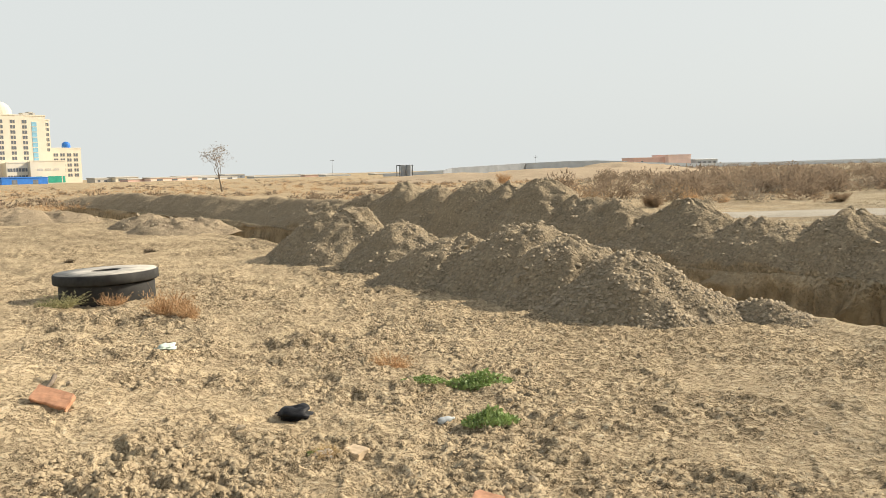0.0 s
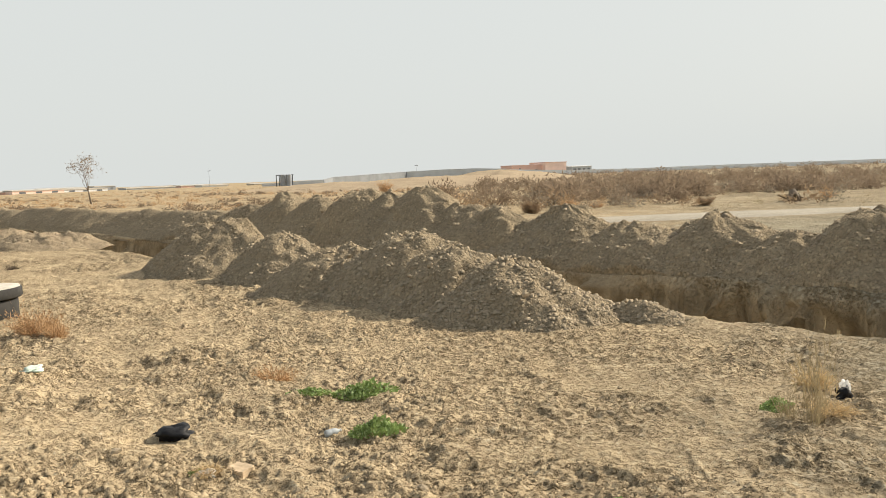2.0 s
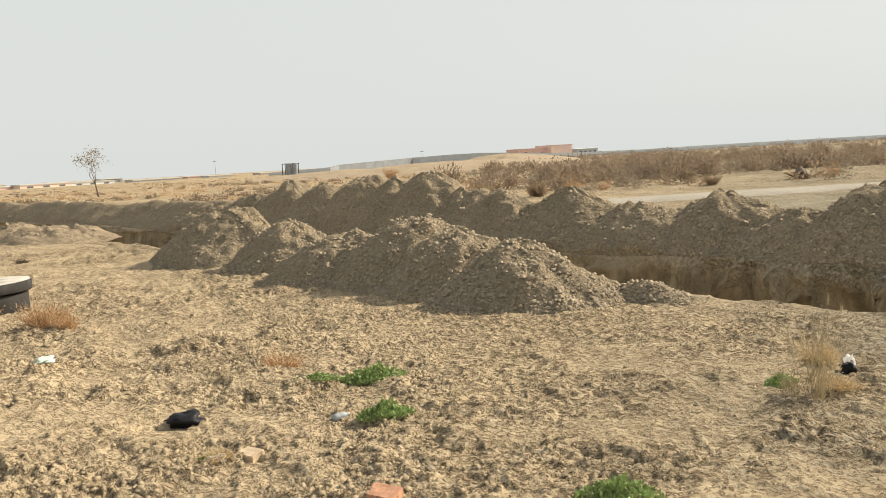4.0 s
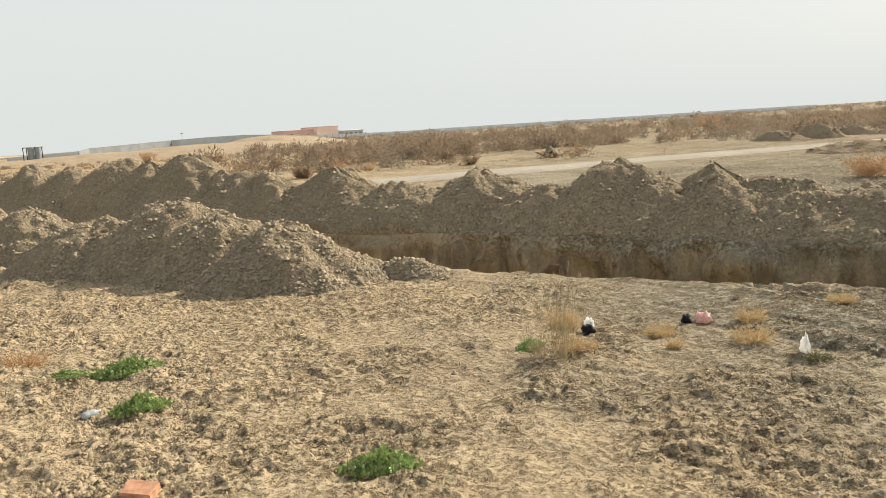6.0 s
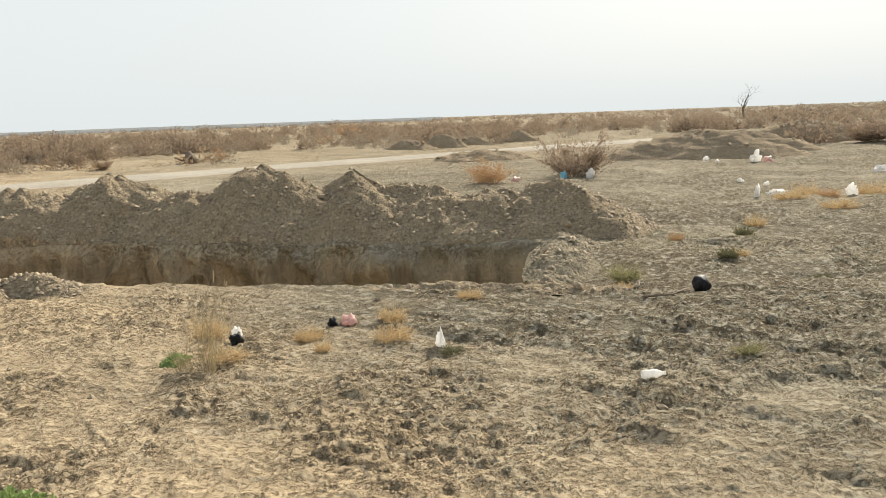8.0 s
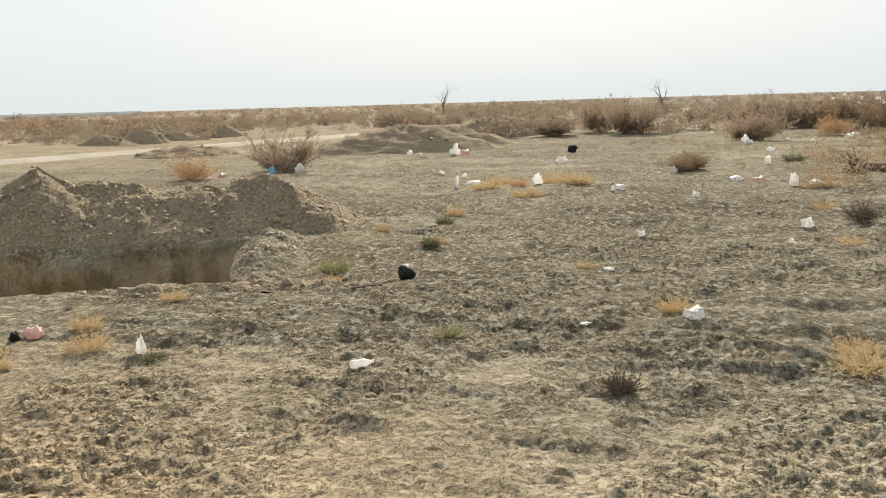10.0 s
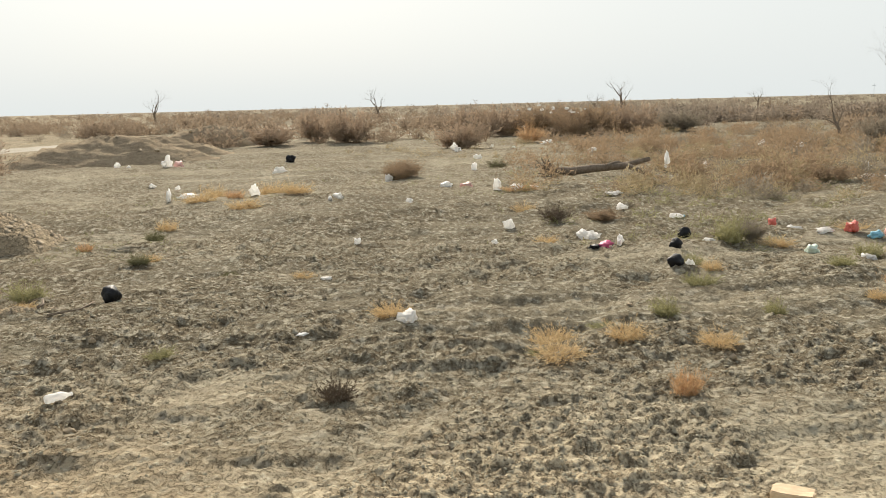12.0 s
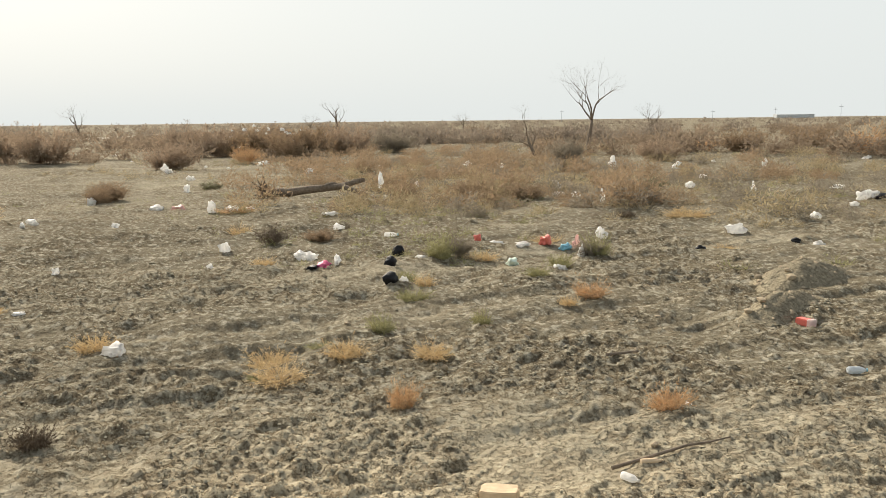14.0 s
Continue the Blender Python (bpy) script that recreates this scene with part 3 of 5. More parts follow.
FAR_LABEL = "grey-brown heap of stony spoil on the far trench edge"
NEAR_LABEL = "heap of stony excavated earth on the near trench edge"
for s, n, rs, rn, h in ((0.6, 11.95, 1.4, 1.2, 0.64), (1.75, 11.95, 1.5, 1.15, 0.56), (2.7, 12.0, 1.5, 1.2, 0.70), (3.6, 12.05, 1.6, 1.25, 0.84), (5.1, 12.1, 1.75, 1.3, 0.92), (6.2, 12.0, 1.6, 1.2, 0.62), (4.3, 12.0, 1.6, 1.2, 0.72),
                        (7.4, 12.1, 1.7, 1.3, 0.85), (8.2, 12.0, 1.6, 1.2, 0.66), (9.0, 12.05, 1.7, 1.25, 0.76), (10.5, 12.1, 1.8, 1.3, 0.90), (11.4, 12.1, 1.7, 1.3, 0.8), (12.4, 12.15, 1.8, 1.35, 0.95), (13.5, 12.2, 1.8, 1.5, 0.95),
                        (14.7, 12.4, 2.2, 1.65, 1.27), (16.0, 12.4, 2.2, 1.65, 1.15), (17.1, 12.4, 2.4, 1.65, 1.32), (18.9, 12.4, 2.5, 1.65, 1.26), (20.8, 12.35, 2.5, 1.6, 1.18),
                        (22.7, 12.25, 2.5, 1.5, 0.98), (24.6, 12.2, 2.6, 1.4, 0.86)):
    heap(s, n, rs, rn, h, int(s * 10), FAR_LABEL, stones=1500, stone=0.024, fine=96)
for s, n, rs, rn, h, c in ((15.4, 7.65, 1.9, 1.3, 1.02, 1500), (12.9, 7.7, 1.35, 1.1, 0.82, 1200), (10.8, 7.35, 1.35, 1.15, 0.70, 1400), (9.5, 7.5, 1.3, 1.2, 0.88, 1700),
                           (7.1, 7.2, 1.25, 1.08, 0.70, 2600), (8.3, 7.35, 1.3, 1.15, 0.74, 1500), (5.8, 7.9, 0.55, 0.32, 0.17, 400)):
    heap(s, n, rs, rn, h, int(s * 10) + 3, NEAR_LABEL, stones=int(c * 1.9), stone=0.020, fine=130)
heap(0.5, 9.7, 0.4, 1.5, 0.2, 71, "crumbled earth slope at the end of the trench", M_TURNED, stones=500, stone=0.022)
heap(1.0, 7.9, 1.3, 0.25, 0.07, 72, "low crumbled lip at the end of the trench", stones=300, stone=0.02)


def spoil_bank():
    """The far row runs on as one even bank."""
    along, across = np.arange(23.5, 66, 0.16), np.linspace(-1.35, 2.1, 34)
    S, V = np.meshgrid(along, across, indexing="ij")
    top = (0.80 + 0.16 * fbm(S, S * 0, 2.6, 3, 301)) * (1 - 0.45 * ramp(50, 66, S)) * (1 - ramp(64.5, 66, S))
    crest = 0.15 * fbm(S, S * 0 + 5, 3.0, 2, 302)
    slope = np.where(V < crest, (V - crest) / 1.3, (crest - V) / 1.9)
    Z = top * (1.08 - np.sqrt(slope ** 2 * 1.2 + 0.012)) + 0.11 * fbm(S, V, 0.9, 3, 303) + 0.05 * fbm(S, V, 0.3, 2, 304) - 0.02
    Z = np.where(V < -1.2, np.minimum(Z, -0.05), Z)
    X, Y = to_world(S, 12.15 + V)
    me = grid_mesh("bank", np.stack([X, Y, Z], -1), *S.shape)
    root = thing("spoil_bank", pose(0, 0, 0), "long even bank of spoil along the far trench edge", "earth bank")
    part("bank", me, M_SPOIL, root)
    u, v = rng.uniform(24, 64, 2600), rng.uniform(-1.1, 0.5, 2600)
    i, j = np.clip(((u - 23.5) / 0.16).astype(int), 0, len(along) - 1), np.clip(((v + 1.35) / 3.45 * 33).round().astype(int), 0, 33)
    x, y = to_world(u, 12.15 + v)
    tagged(part("gravel", lumps("gravel", np.stack([x, y, Z[i, j]], -1), 0.015 + 0.05 * rng.uniform(0, 1, 2600) ** 4, 0.75, False), M_STONE, root, "loose stones in the bank"), kind="stuff")


spoil_bank()
for x, y, r, h, k in ((-10.6, 28.0, 1.5, 0.5, 1), (-8.9, 25.8, 1.8, 0.42, 2), (-8.0, 26.0, 1.2, 0.40, 7), (-17.5, 33.0, 2.6, 0.6, 3), (-15.8, 33.5, 1.8, 0.45, 4), (-19.5, 31.0, 2.4, 0.7, 5)):
    heap(0, 0, r, r * 0.8, h, 40 + k, "small weathered mound of sandy earth", M_MOUND, 60, 0.04, "earth mounds on the plain", (x, y), 48)
for x, y, r, h, k in ((26.0, 14.6, 3.4, 0.85, 1), (29.5, 15.0, 3.0, 0.75, 2), (37.5, 16.2, 3.2, 0.95, 3), (30.0, 33.4, 1.5, 0.55, 4), (32.5, 33.4, 1.4, 0.7, 5), (35.2, 34.0, 1.4, 0.5, 6),
                      (40.0, 34.6, 1.5, 0.6, 7), (23.5, 22.0, 2.2, 0.35, 8)):
    heap(0, 0, r, r * 0.55, h, 60 + k, "low heap of grey gravelly earth", M_MOUND, 90, 0.05, "earth mounds on the plain", (x, y), 56)
heap(0, 0, 0.8, 0.4, 0.22, 92, "small heap of turned earth", M_TURNED, 80, 0.02, "earth mounds on the plain", (7.9, -5.0), 48)
heap(0, 0, 0.75, 0.26, 0.16, 93, "small heap of turned earth", M_TURNED, 60, 0.02, "earth mounds on the plain", (6.7, -4.1), 48)
for x, y, rx_, ry_, h, k in ((14, 120, 26, 12, 1.5, 1), (24, 135, 16, 10, 2.1, 2), (4, 125, 14, 8, 1.0, 3), (-2, 150, 18, 8, 1.1, 4)):
    d = heap(0, 0, rx_, ry_, h, 80 + k, "wind-blown pale sand dune", M_SAND, 0, 0.04, "dunes", (x, y), 96)
    d.name = "sand_dune"
    d.matrix_world = pose(x, y, 0, 0, 0, -8)
    d["category"] = "dune"


# ---- plants ----
def ribbons(start, way, length, width, bend, levels=4, face=None):
    """Tapered curved blades as flat strips: vertices and triangles-free quads."""
    k = len(start)
    way = way / np.linalg.norm(way, axis=1, keepdims=True)
    side = np.cross(way, rng.normal(size=(k, 3)) if face is None else face + rng.normal(size=(k, 3)) * 0.3)
    side /= np.linalg.norm(side, axis=1, keepdims=True) + 1e-9
    t = np.linspace(0, 1, levels)
    pts = start[:, None] + way[:, None] * (length[:, None] * t)[..., None] + bend[:, None] * (t ** 2)[None, :, None]
    w = (width[:, None] * (1 - 0.75 * t)[None])[..., None] * side[:, None]
    v = np.stack([pts - w, pts + w], 2).reshape(k, levels * 2, 3)
    q = np.array([[2 * i, 2 * i + 1, 2 * i + 3, 2 * i + 2] for i in range(levels - 1)])
    f = (q[None] + (np.arange(k) * levels * 2)[:, None, None]).reshape(-1, 4)
    return v.reshape(-1, 3), f


def fan(k, spread):
    """Directions leaning out from upright."""
    a = rng.uniform(0, 6.2832, k)
    r = spread * np.sqrt(rng.uniform(0, 1, k))
    return np.stack([np.cos(a) * r, np.sin(a) * r, np.ones(k)], -1)


def tuft_mesh(name, count, radius, height, width, spread=1.6):
    d = fan(count, spread)
    start = np.stack([d[:, 0] * radius * 0.35 / spread, d[:, 1] * radius * 0.35 / spread, np.full(count, -0.02)], -1)
    n = d / np.linalg.norm(d, axis=1, keepdims=True)
    reach = 1 / np.sqrt((n[:, 0] ** 2 + n[:, 1] ** 2) / radius ** 2 + n[:, 2] ** 2 / height ** 2)
    length = reach * rng.uniform(0.35, 0.9, count)
    bend = rng.normal(size=(count, 3)) * height * 0.22
    v, f = ribbons(start, d, length, np.full(count, width * 0.6) * rng.uniform(0.6, 1.3, count), bend, 4)
    # fine side sprigs
    k = count * 7
    src = rng.integers(0, count, k)
    t = rng.uniform(0.35, 1.0, k)
    p = start[src] + n[src] * (length[src] * t)[:, None] + bend[src] * (t ** 2)[:, None]
    v2, f2 = ribbons(p, n[src] + rng.normal(size=(k, 3)) * 0.9, height * rng.uniform(0.06, 0.16, k), np.full(k, width * 1.2), np.zeros((k, 3)), 2)
    return fill_mesh(bpy.data.meshes.new(name), np.concatenate([v, v2]), np.concatenate([f, f2 + len(v)]), False)


def shrub_meshes(stems, radius, height, twigs=14, sprigs=3, width=0.005, leaf=0.024):
    d = fan(stems, 1.1)
    n = d / np.linalg.norm(d, axis=1, keepdims=True)
    reach = 1 / np.sqrt((n[:, 0] ** 2 + n[:, 1] ** 2) / radius ** 2 + n[:, 2] ** 2 / height ** 2)
    reach = reach * (1 - 0.28 * n[:, 2] ** 6)
    length = reach * rng.uniform(0.45, 0.84, stems)
    start = np.stack([d[:, 0] * radius * 0.12, d[:, 1] * radius * 0.12, np.full(stems, -0.04)], -1)
    bend = rng.normal(size=(stems, 3)) * height * 0.12
    wood = ribbons(start, d, length, np.full(stems, width) * height, bend, 5)
    k = stems * twigs
    src = rng.integers(0, stems, k)
    t = rng.uniform(0.22, 1.0, k)
    p = start[src] + n[src] * (length[src] * t)[:, None] + bend[src] * (t ** 2)[:, None]
    dirs = n[src] + rng.normal(size=(k, 3)) * 0.55
    ln = height * rng.uniform(0.10, 0.26, k)
    tw = ribbons(p, dirs, ln, np.full(k, width * 0.35) * height, rng.normal(size=(k, 3)) * height * 0.03, 3)
    dn = dirs / np.linalg.norm(dirs, axis=1, keepdims=True)
    k2 = k * sprigs
    s2 = rng.integers(0, k, k2)
    p2 = p[s2] + dn[s2] * (ln[s2] * rng.uniform(0.2, 1.05, k2))[:, None]
    fo = ribbons(p2, dn[s2] + rng.normal(size=(k2, 3)) * 0.8, height * rng.uniform(0.025, 0.06, k2), np.full(k2, leaf * 0.35) * height, np.zeros((k2, 3)), 2, p2 / np.linalg.norm(p2, axis=1, keepdims=True))
    # lower the longest shoots so that the crown stays a dome
    for v in (wood[0], tw[0], fo[0]):
        dome = height * 0.86 * np.sqrt(np.clip(1 - (v[:, 0] ** 2 + v[:, 1] ** 2) / (radius * 1.1) ** 2, 0.05, 1))
        v[:, 2] = np.where(v[:, 2] > dome, dome + (v[:, 2] - dome) * 0.12, v[:, 2])
    a = fill_mesh(bpy.data.meshes.new("branch_work"), np.concatenate([wood[0], tw[0]]), np.concatenate([wood[1], tw[1] + len(wood[0])]), False)
    b = fill_mesh(bpy.data.meshes.new("foliage"), fo[0], fo[1], False)
    return a, b


def leafy_mesh(name, count, radius, height, leaf):
    """Low mat of small oval leaves."""
    a, r = rng.uniform(0, 6.2832, count), rng.uniform(0, 1, count) ** 0.6
    r = r * (1 + 0.35 * fbm(np.cos(a) * 2, np.sin(a) * 2, 1.0, 2, count))
    c = np.stack([np.cos(a) * r * radius, np.sin(a) * r * radius * 0.6, height * (1 - 0.8 * r) * (0.75 + 0.5 * fbm(np.cos(a) * r * 3, np.sin(a) * r * 3, 1.0, 2, 77)) * rng.uniform(0.1, 1.0, count) + 0.01], -1)
    u = rng.normal(size=(count, 3)) + np.array([0, 0, 0.5])
    u /= np.linalg.norm(u, axis=1, keepdims=True)
    w = np.cross(u, rng.normal(size=(count, 3)))
    w /= np.linalg.norm(w, axis=1, keepdims=True)
    s = (leaf * rng.uniform(0.6, 1.4, count))[:, None]
    ring = [c - u * s, c - u * s * 0.2 + w * s * 0.45, c + u * s * 0.5 + w * s * 0.35, c + u * s, c + u * s * 0.5 - w * s * 0.35, c - u * s * 0.2 - w * s * 0.45]
    v = np.stack(ring, 1).reshape(-1, 3)
    q = np.array([[0, 1, 4, 5], [1, 2, 3, 4]])
    f = (q[None] + (np.arange(count) * 6)[:, None, None]).reshape(-1, 4)
    return fill_mesh(bpy.data.meshes.new(name), v, f, False)


def tuft_kind(material, count, width, spread, seeds=3):
    out = []
    for k in range(seeds):
        me = tuft_mesh("tuft", count, 0.5, 0.42, width, spread)
        me.materials.append(material)
        out.append(me)
    return out


TUFTS = {"straw": tuft_kind(M_STRAW, 260, 0.006, 2.2), "orange": tuft_kind(M_ORANGE, 240, 0.006, 1.8), "rust": tuft_kind(M_RUST, 260, 0.007, 2.0),
         "olive": tuft_kind(M_OLIVE, 260, 0.008, 1.9), "green": tuft_kind(M_PALEGREEN, 220, 0.007, 1.5), "wiry": tuft_kind(M_DULL, 60, 0.006, 0.8), "dark": tuft_kind(M_DARKTWIG, 260, 0.008, 1.9)}
TUFT_LABEL = {"straw": "low yellow tuft of dried desert weed", "orange": "low orange-brown tuft of dry twiggy weed", "rust": "low reddish-brown dry desert shrub",
              "olive": "low dark olive desert shrub", "green": "small pale green wiry weed", "wiry": "thin wiry weed with loose upright dry stems", "dark": "small dark brown dry twiggy weed"}


def tuft(kind, x, y, w, h, turn=None):
    me = TUFTS[kind][int(abs(x * 7 + y * 13)) % 3]
    ob = new("dry_tuft" if kind != "green" else "weed_tuft", me)
    ob.matrix_world = pose(x, y, height_at(x, y) - 0.005, 0, 0, turn if turn is not None else x * 97 % 360) @ Matrix.Diagonal((w, w * 0.85, h / 0.42, 1))
    return tagged(ob, TUFT_LABEL[kind], "weed", kind + " tufts")


SHRUBS = {}


def shrub(kind, x, y, w, h, label, sink=0.0):
    """w wide and h high; two seeds of each kind are shared."""
    twig, leaf, stems, twigs, sprigs = {"brown": (M_SCRUB, M_BUSH, 70, 20, 7), "orange": (M_ORANGE, M_ORANGE, 60, 16, 3), "rust": (M_SCRUB, M_RUST, 70, 20, 7),
                                        "grey": (M_GREY_SCRUB, M_GREY_SCRUB, 70, 20, 7), "open": (M_DARKTWIG, M_BUSH, 45, 18, 5), "olive": (M_DARKTWIG, M_OLIVE, 60, 16, 4), "dark": (M_DARKTWIG, M_DARKTWIG, 60, 18, 5)}[kind]
    if kind not in SHRUBS:
        SHRUBS[kind] = []
        for k in range(2):
            a, b = shrub_meshes(stems, 0.5, 0.6, twigs, sprigs)
            a.materials.append(twig)
            b.materials.append(leaf)
            SHRUBS[kind].append((a, b))
    if w > 1.8:
        w, h = w * 1.15, min(h * 1.15, 2.2)
    a, b = SHRUBS[kind][int(abs(x * 5 + y * 3)) % 2]
    root = thing("shrub", pose(x, y, height_at(x, y) - sink, 0, 0, x * 61 % 360) @ Matrix.Diagonal((w, w, h / 0.6, 1)), label, "shrub", kind + " shrubs")
    part("branch_work", a, twig, root)
    part("foliage", b, leaf, root)
    return root


def bare_tree(x, y, h, seed, label, lean=0.0, spread=0.75, leaves=None, trunk=0.045, levels=5, sink=0.0):
    rnd = random.Random(seed)
    root = thing("bare_tree" if leaves is None else "small_tree", pose(x, y, height_at(x, y) - 0.05 - sink, 0, 0, 0), label, "tree", "bare trees")
    stem, limbs, tips = bmesh.new(), bmesh.new(), []

    def grow(p, d, length, r, level):
        pts, rad = [p], [r]
        q = p
        for k in range(4):
            d = (d + Vector((rnd.gauss(0, 0.13), rnd.gauss(0, 0.13), rnd.gauss(0.03, 0.08)))).normalized()
            q = q + d * length / 4
            pts.append(q)
            rad.append(r * (1 - 0.42 * (k + 1) / 4))
        tube(stem if level == 0 else limbs, pts, rad, 7 if level < 2 else (4 if level < 4 else 3))
        if level >= levels:
            tips.append(q)
            return
        count = rnd.choice((2, 3)) if level else 4
        for k in range(count):
            a = 6.2832 * (k + rnd.random() * 0.7) / count
            side = d.orthogonal().normalized()
            side.rotate(Matrix.Rotation(a, 3, d))
            nd = (d + side * spread * rnd.uniform(0.6, 1.25) + Vector((0, 0, 0.12))).normalized()
            at = pts[rnd.choice((3, 4))] if level else pts[rnd.choice((2, 3, 4))]
            grow(at, nd, length * rnd.uniform(0.58, 0.8), rad[-1] * rnd.uniform(0.55, 0.75), level + 1)

    grow(Vector((0, 0, 0)), Vector((lean, 0.05, 1)).normalized(), h * 0.42, h * trunk, 0)
    part("trunk", stem, M_BARK, root)
    part("branch_work", limbs, M_BARK, root)
    if leaves:
        c = np.array([t[:] for t in tips for _ in range(9)])
        c = c + rng.normal(size=c.shape) * h * 0.05
        k = len(c)
        v, f = ribbons(c, rng.normal(size=(k, 3)), np.full(k, h * 0.03), np.full(k, h * 0.009), np.zeros((k, 3)), 2)
        part("crown", fill_mesh(bpy.data.meshes.new("crown"), v, f, False), leaves, root, "thin brown remains of leaves")
    return root


def scrub_field(name, points, sizes, blades, material, label, squash=0.75, thick=0.034, long=0.16):
    """Far scrub: each shrub a few rounded lobes of separate twigs."""
    k, n, lobes = len(points), len(points) * blades, 7
    src, which = np.repeat(np.arange(k), blades), rng.integers(0, lobes, n)
    a, off = rng.uniform(0, 6.2832, (k, lobes)), 0.72 * np.sqrt(rng.uniform(0, 1, (k, lobes)))
    size = rng.uniform(0.26, 0.50, (k, lobes))
    centre = np.stack([np.cos(a) * off, np.sin(a) * off, squash * (0.95 - 0.6 * off) * rng.uniform(0.45, 1.0, (k, lobes)) - 0.25 * size], -1)
    d = rng.normal(size=(n, 3))
    d /= np.linalg.norm(d, axis=1, keepdims=True)
    r = sizes[src]
    p = centre[src, which] + d * (size[src, which] * rng.uniform(0, 1, n) ** 0.4)[:, None]
    p[:, 2] = np.abs(p[:, 2])
    start = points[src] + p * r[:, None]
    way = p * np.array([0.8, 0.8, 1.0]) + rng.normal(size=(n, 3)) * 0.45
    way /= np.linalg.norm(way, axis=1, keepdims=True)
    side = np.cross(way, d + 0.6 * p / np.maximum(np.linalg.norm(p, axis=1, keepdims=True), 1e-6) + rng.normal(size=(n, 3)) * 0.35)
    side /= np.linalg.norm(side, axis=1, keepdims=True) + 1e-9
    w = side * (r * thick * 1.9 * rng.uniform(0.5, 1.5, n))[:, None]
    tip = start + way * (r * long * 1.25 * rng.uniform(0.5, 1.6, n))[:, None]
    v = np.stack([start - w, start + w, tip], 1).reshape(-1, 3)
    f = np.arange(3 * n).reshape(n, 3)
    tagged(part(name, fill_mesh(bpy.data.meshes.new(name), v, f, False), material), label, "scrub", kind="stuff")


def sector(count, az0, az1, d0, d1, keep=None, power=1.0):
    a = np.radians(rng.uniform(az0, az1, count * 3))
    u = rng.uniform(0, 1, count * 3) ** power
    d = 1 / (1 / d0 + (1 / d1 - 1 / d0) * u) * 0.55 + (d0 + (d1 - d0) * u) * 0.45
    x, y = np.sin(a) * d, np.cos(a) * d
    m = np.ones(len(x), bool) if keep is None else keep(x, y)
    m &= (np.abs(y - road_centre(x)) > 3.4) | (x < 0)
    x, y = x[m][:count], y[m][:count]
    return np.stack([x, y, relief(x, y) - 0.03], -1)


def clumpy(cut, size=9.0, seed=111):
    return lambda x, y: fbm(x, y, size, 3, seed) > cut


def north_scrub(x, y):
    gap = y - road_centre(x)
    return (gap > 4.5 + 4 * fbm(x, y, 6, 2, 120)) & (fbm(x, y, 9, 3, 122) * 3.2 + 0.15 > rng.uniform(-0.4, 0.8, len(x)) - ramp(6, 30, gap) * 0.5)


P1 = sector(230, 6, 72, 40, 125, north_scrub)
scrub_field("brown_scrub", P1, 0.6 + 1.1 * rng.uniform(0, 1, len(P1)) ** 1.5, 420, M_SCRUB, "brown leafless scrub in clumps across the plain", 0.85, 0.014, 0.10)
P14 = sector(520, 6, 72, 110, 480, north_scrub)
scrub_field("far_scrub", P14, 1.0 + 1.6 * rng.uniform(0, 1, len(P14)) ** 2, 110, M_SCRUB, "band of brown scrub far across the plain", 0.6, 0.028, 0.09)
P2 = sector(380, 3, 72, 37, 260, lambda x, y: north_scrub(x, y) & (fbm(x, y, 5, 2, 123) > 0.05))
scrub_field("rusty_scrub", P2, rng.uniform(0.3, 0.95, len(P2)), 170, M_RUST, "reddish dry bushes among the scrub", 0.8, 0.018, 0.12)
P3 = sector(380, 3, 72, 36, 200, north_scrub)
scrub_field("grey_scrub", P3, rng.uniform(0.3, 0.95, len(P3)), 170, M_GREY_SCRUB, "greyish dry bushes among the scrub", 0.8, 0.018, 0.12)
P4 = sector(230, 66, 132, 38, 115, clumpy(0.0))
scrub_field("dense_scrub", P4, 0.5 + 1.2 * rng.uniform(0, 1, len(P4)) ** 1.5, 430, M_SCRUB, "dense brown scrub in rounded clumps", 0.75, 0.014, 0.10)
P15 = sector(520, 66, 132, 100, 520, clumpy(0.05))
scrub_field("dark_scrub", P15, 1.0 + 1.7 * rng.uniform(0, 1, len(P15)) ** 2, 110, M_FARSCRUB, "dense dark brown scrub along the horizon", 0.55, 0.028, 0.09)
P17 = sector(420, -32, 10, 46, 260, clumpy(0.12, 10, 140))
scrub_field("umber_scrub", P17, rng.uniform(0.3, 0.9, len(P17)), 90, M_SCRUB, "low brown scrub in streaks over the sandy plain", 0.45, 0.03, 0.14)
for name, count, az0, az1, d0, d1, material, label in (("thicket", 240, 92, 114, 52, 95, M_FARSCRUB, "dense dark thicket of leafless scrub"), ("grey_thicket", 150, 40, 90, 52, 130, M_SCRUB, "broken row of rounded grey-brown bushes"),
                                                       ("brown_thicket", 110, 12, 44, 48, 140, M_SCRUB, "broken row of rounded brown bushes")):
    P16 = sector(count, az0, az1, d0, d1, clumpy(0.06, 8, count))
    scrub_field(name, P16, 0.8 + 0.9 * rng.uniform(0, 1, len(P16)) ** 1.5, 290, material, label, 0.72, 0.017, 0.10)
P5 = sector(300, 86, 124, 16, 60, lambda x, y: (np.hypot(x - 18.6, (y + 0.7) * 0.7) > 1.5) & (fbm(x, y, 4, 3, 124) + 0.5 * np.exp(-((np.degrees(np.arctan2(x, y)) - 99) / 9) ** 2) > rng.uniform(0.05, 0.6, len(x))))
scrub_field("russet_scrub", P5, 0.25 + 0.65 * rng.uniform(0, 1, len(P5)) ** 2, 520, M_RUST, "low russet bushes on the littered plain", 0.75, 0.009, 0.085)
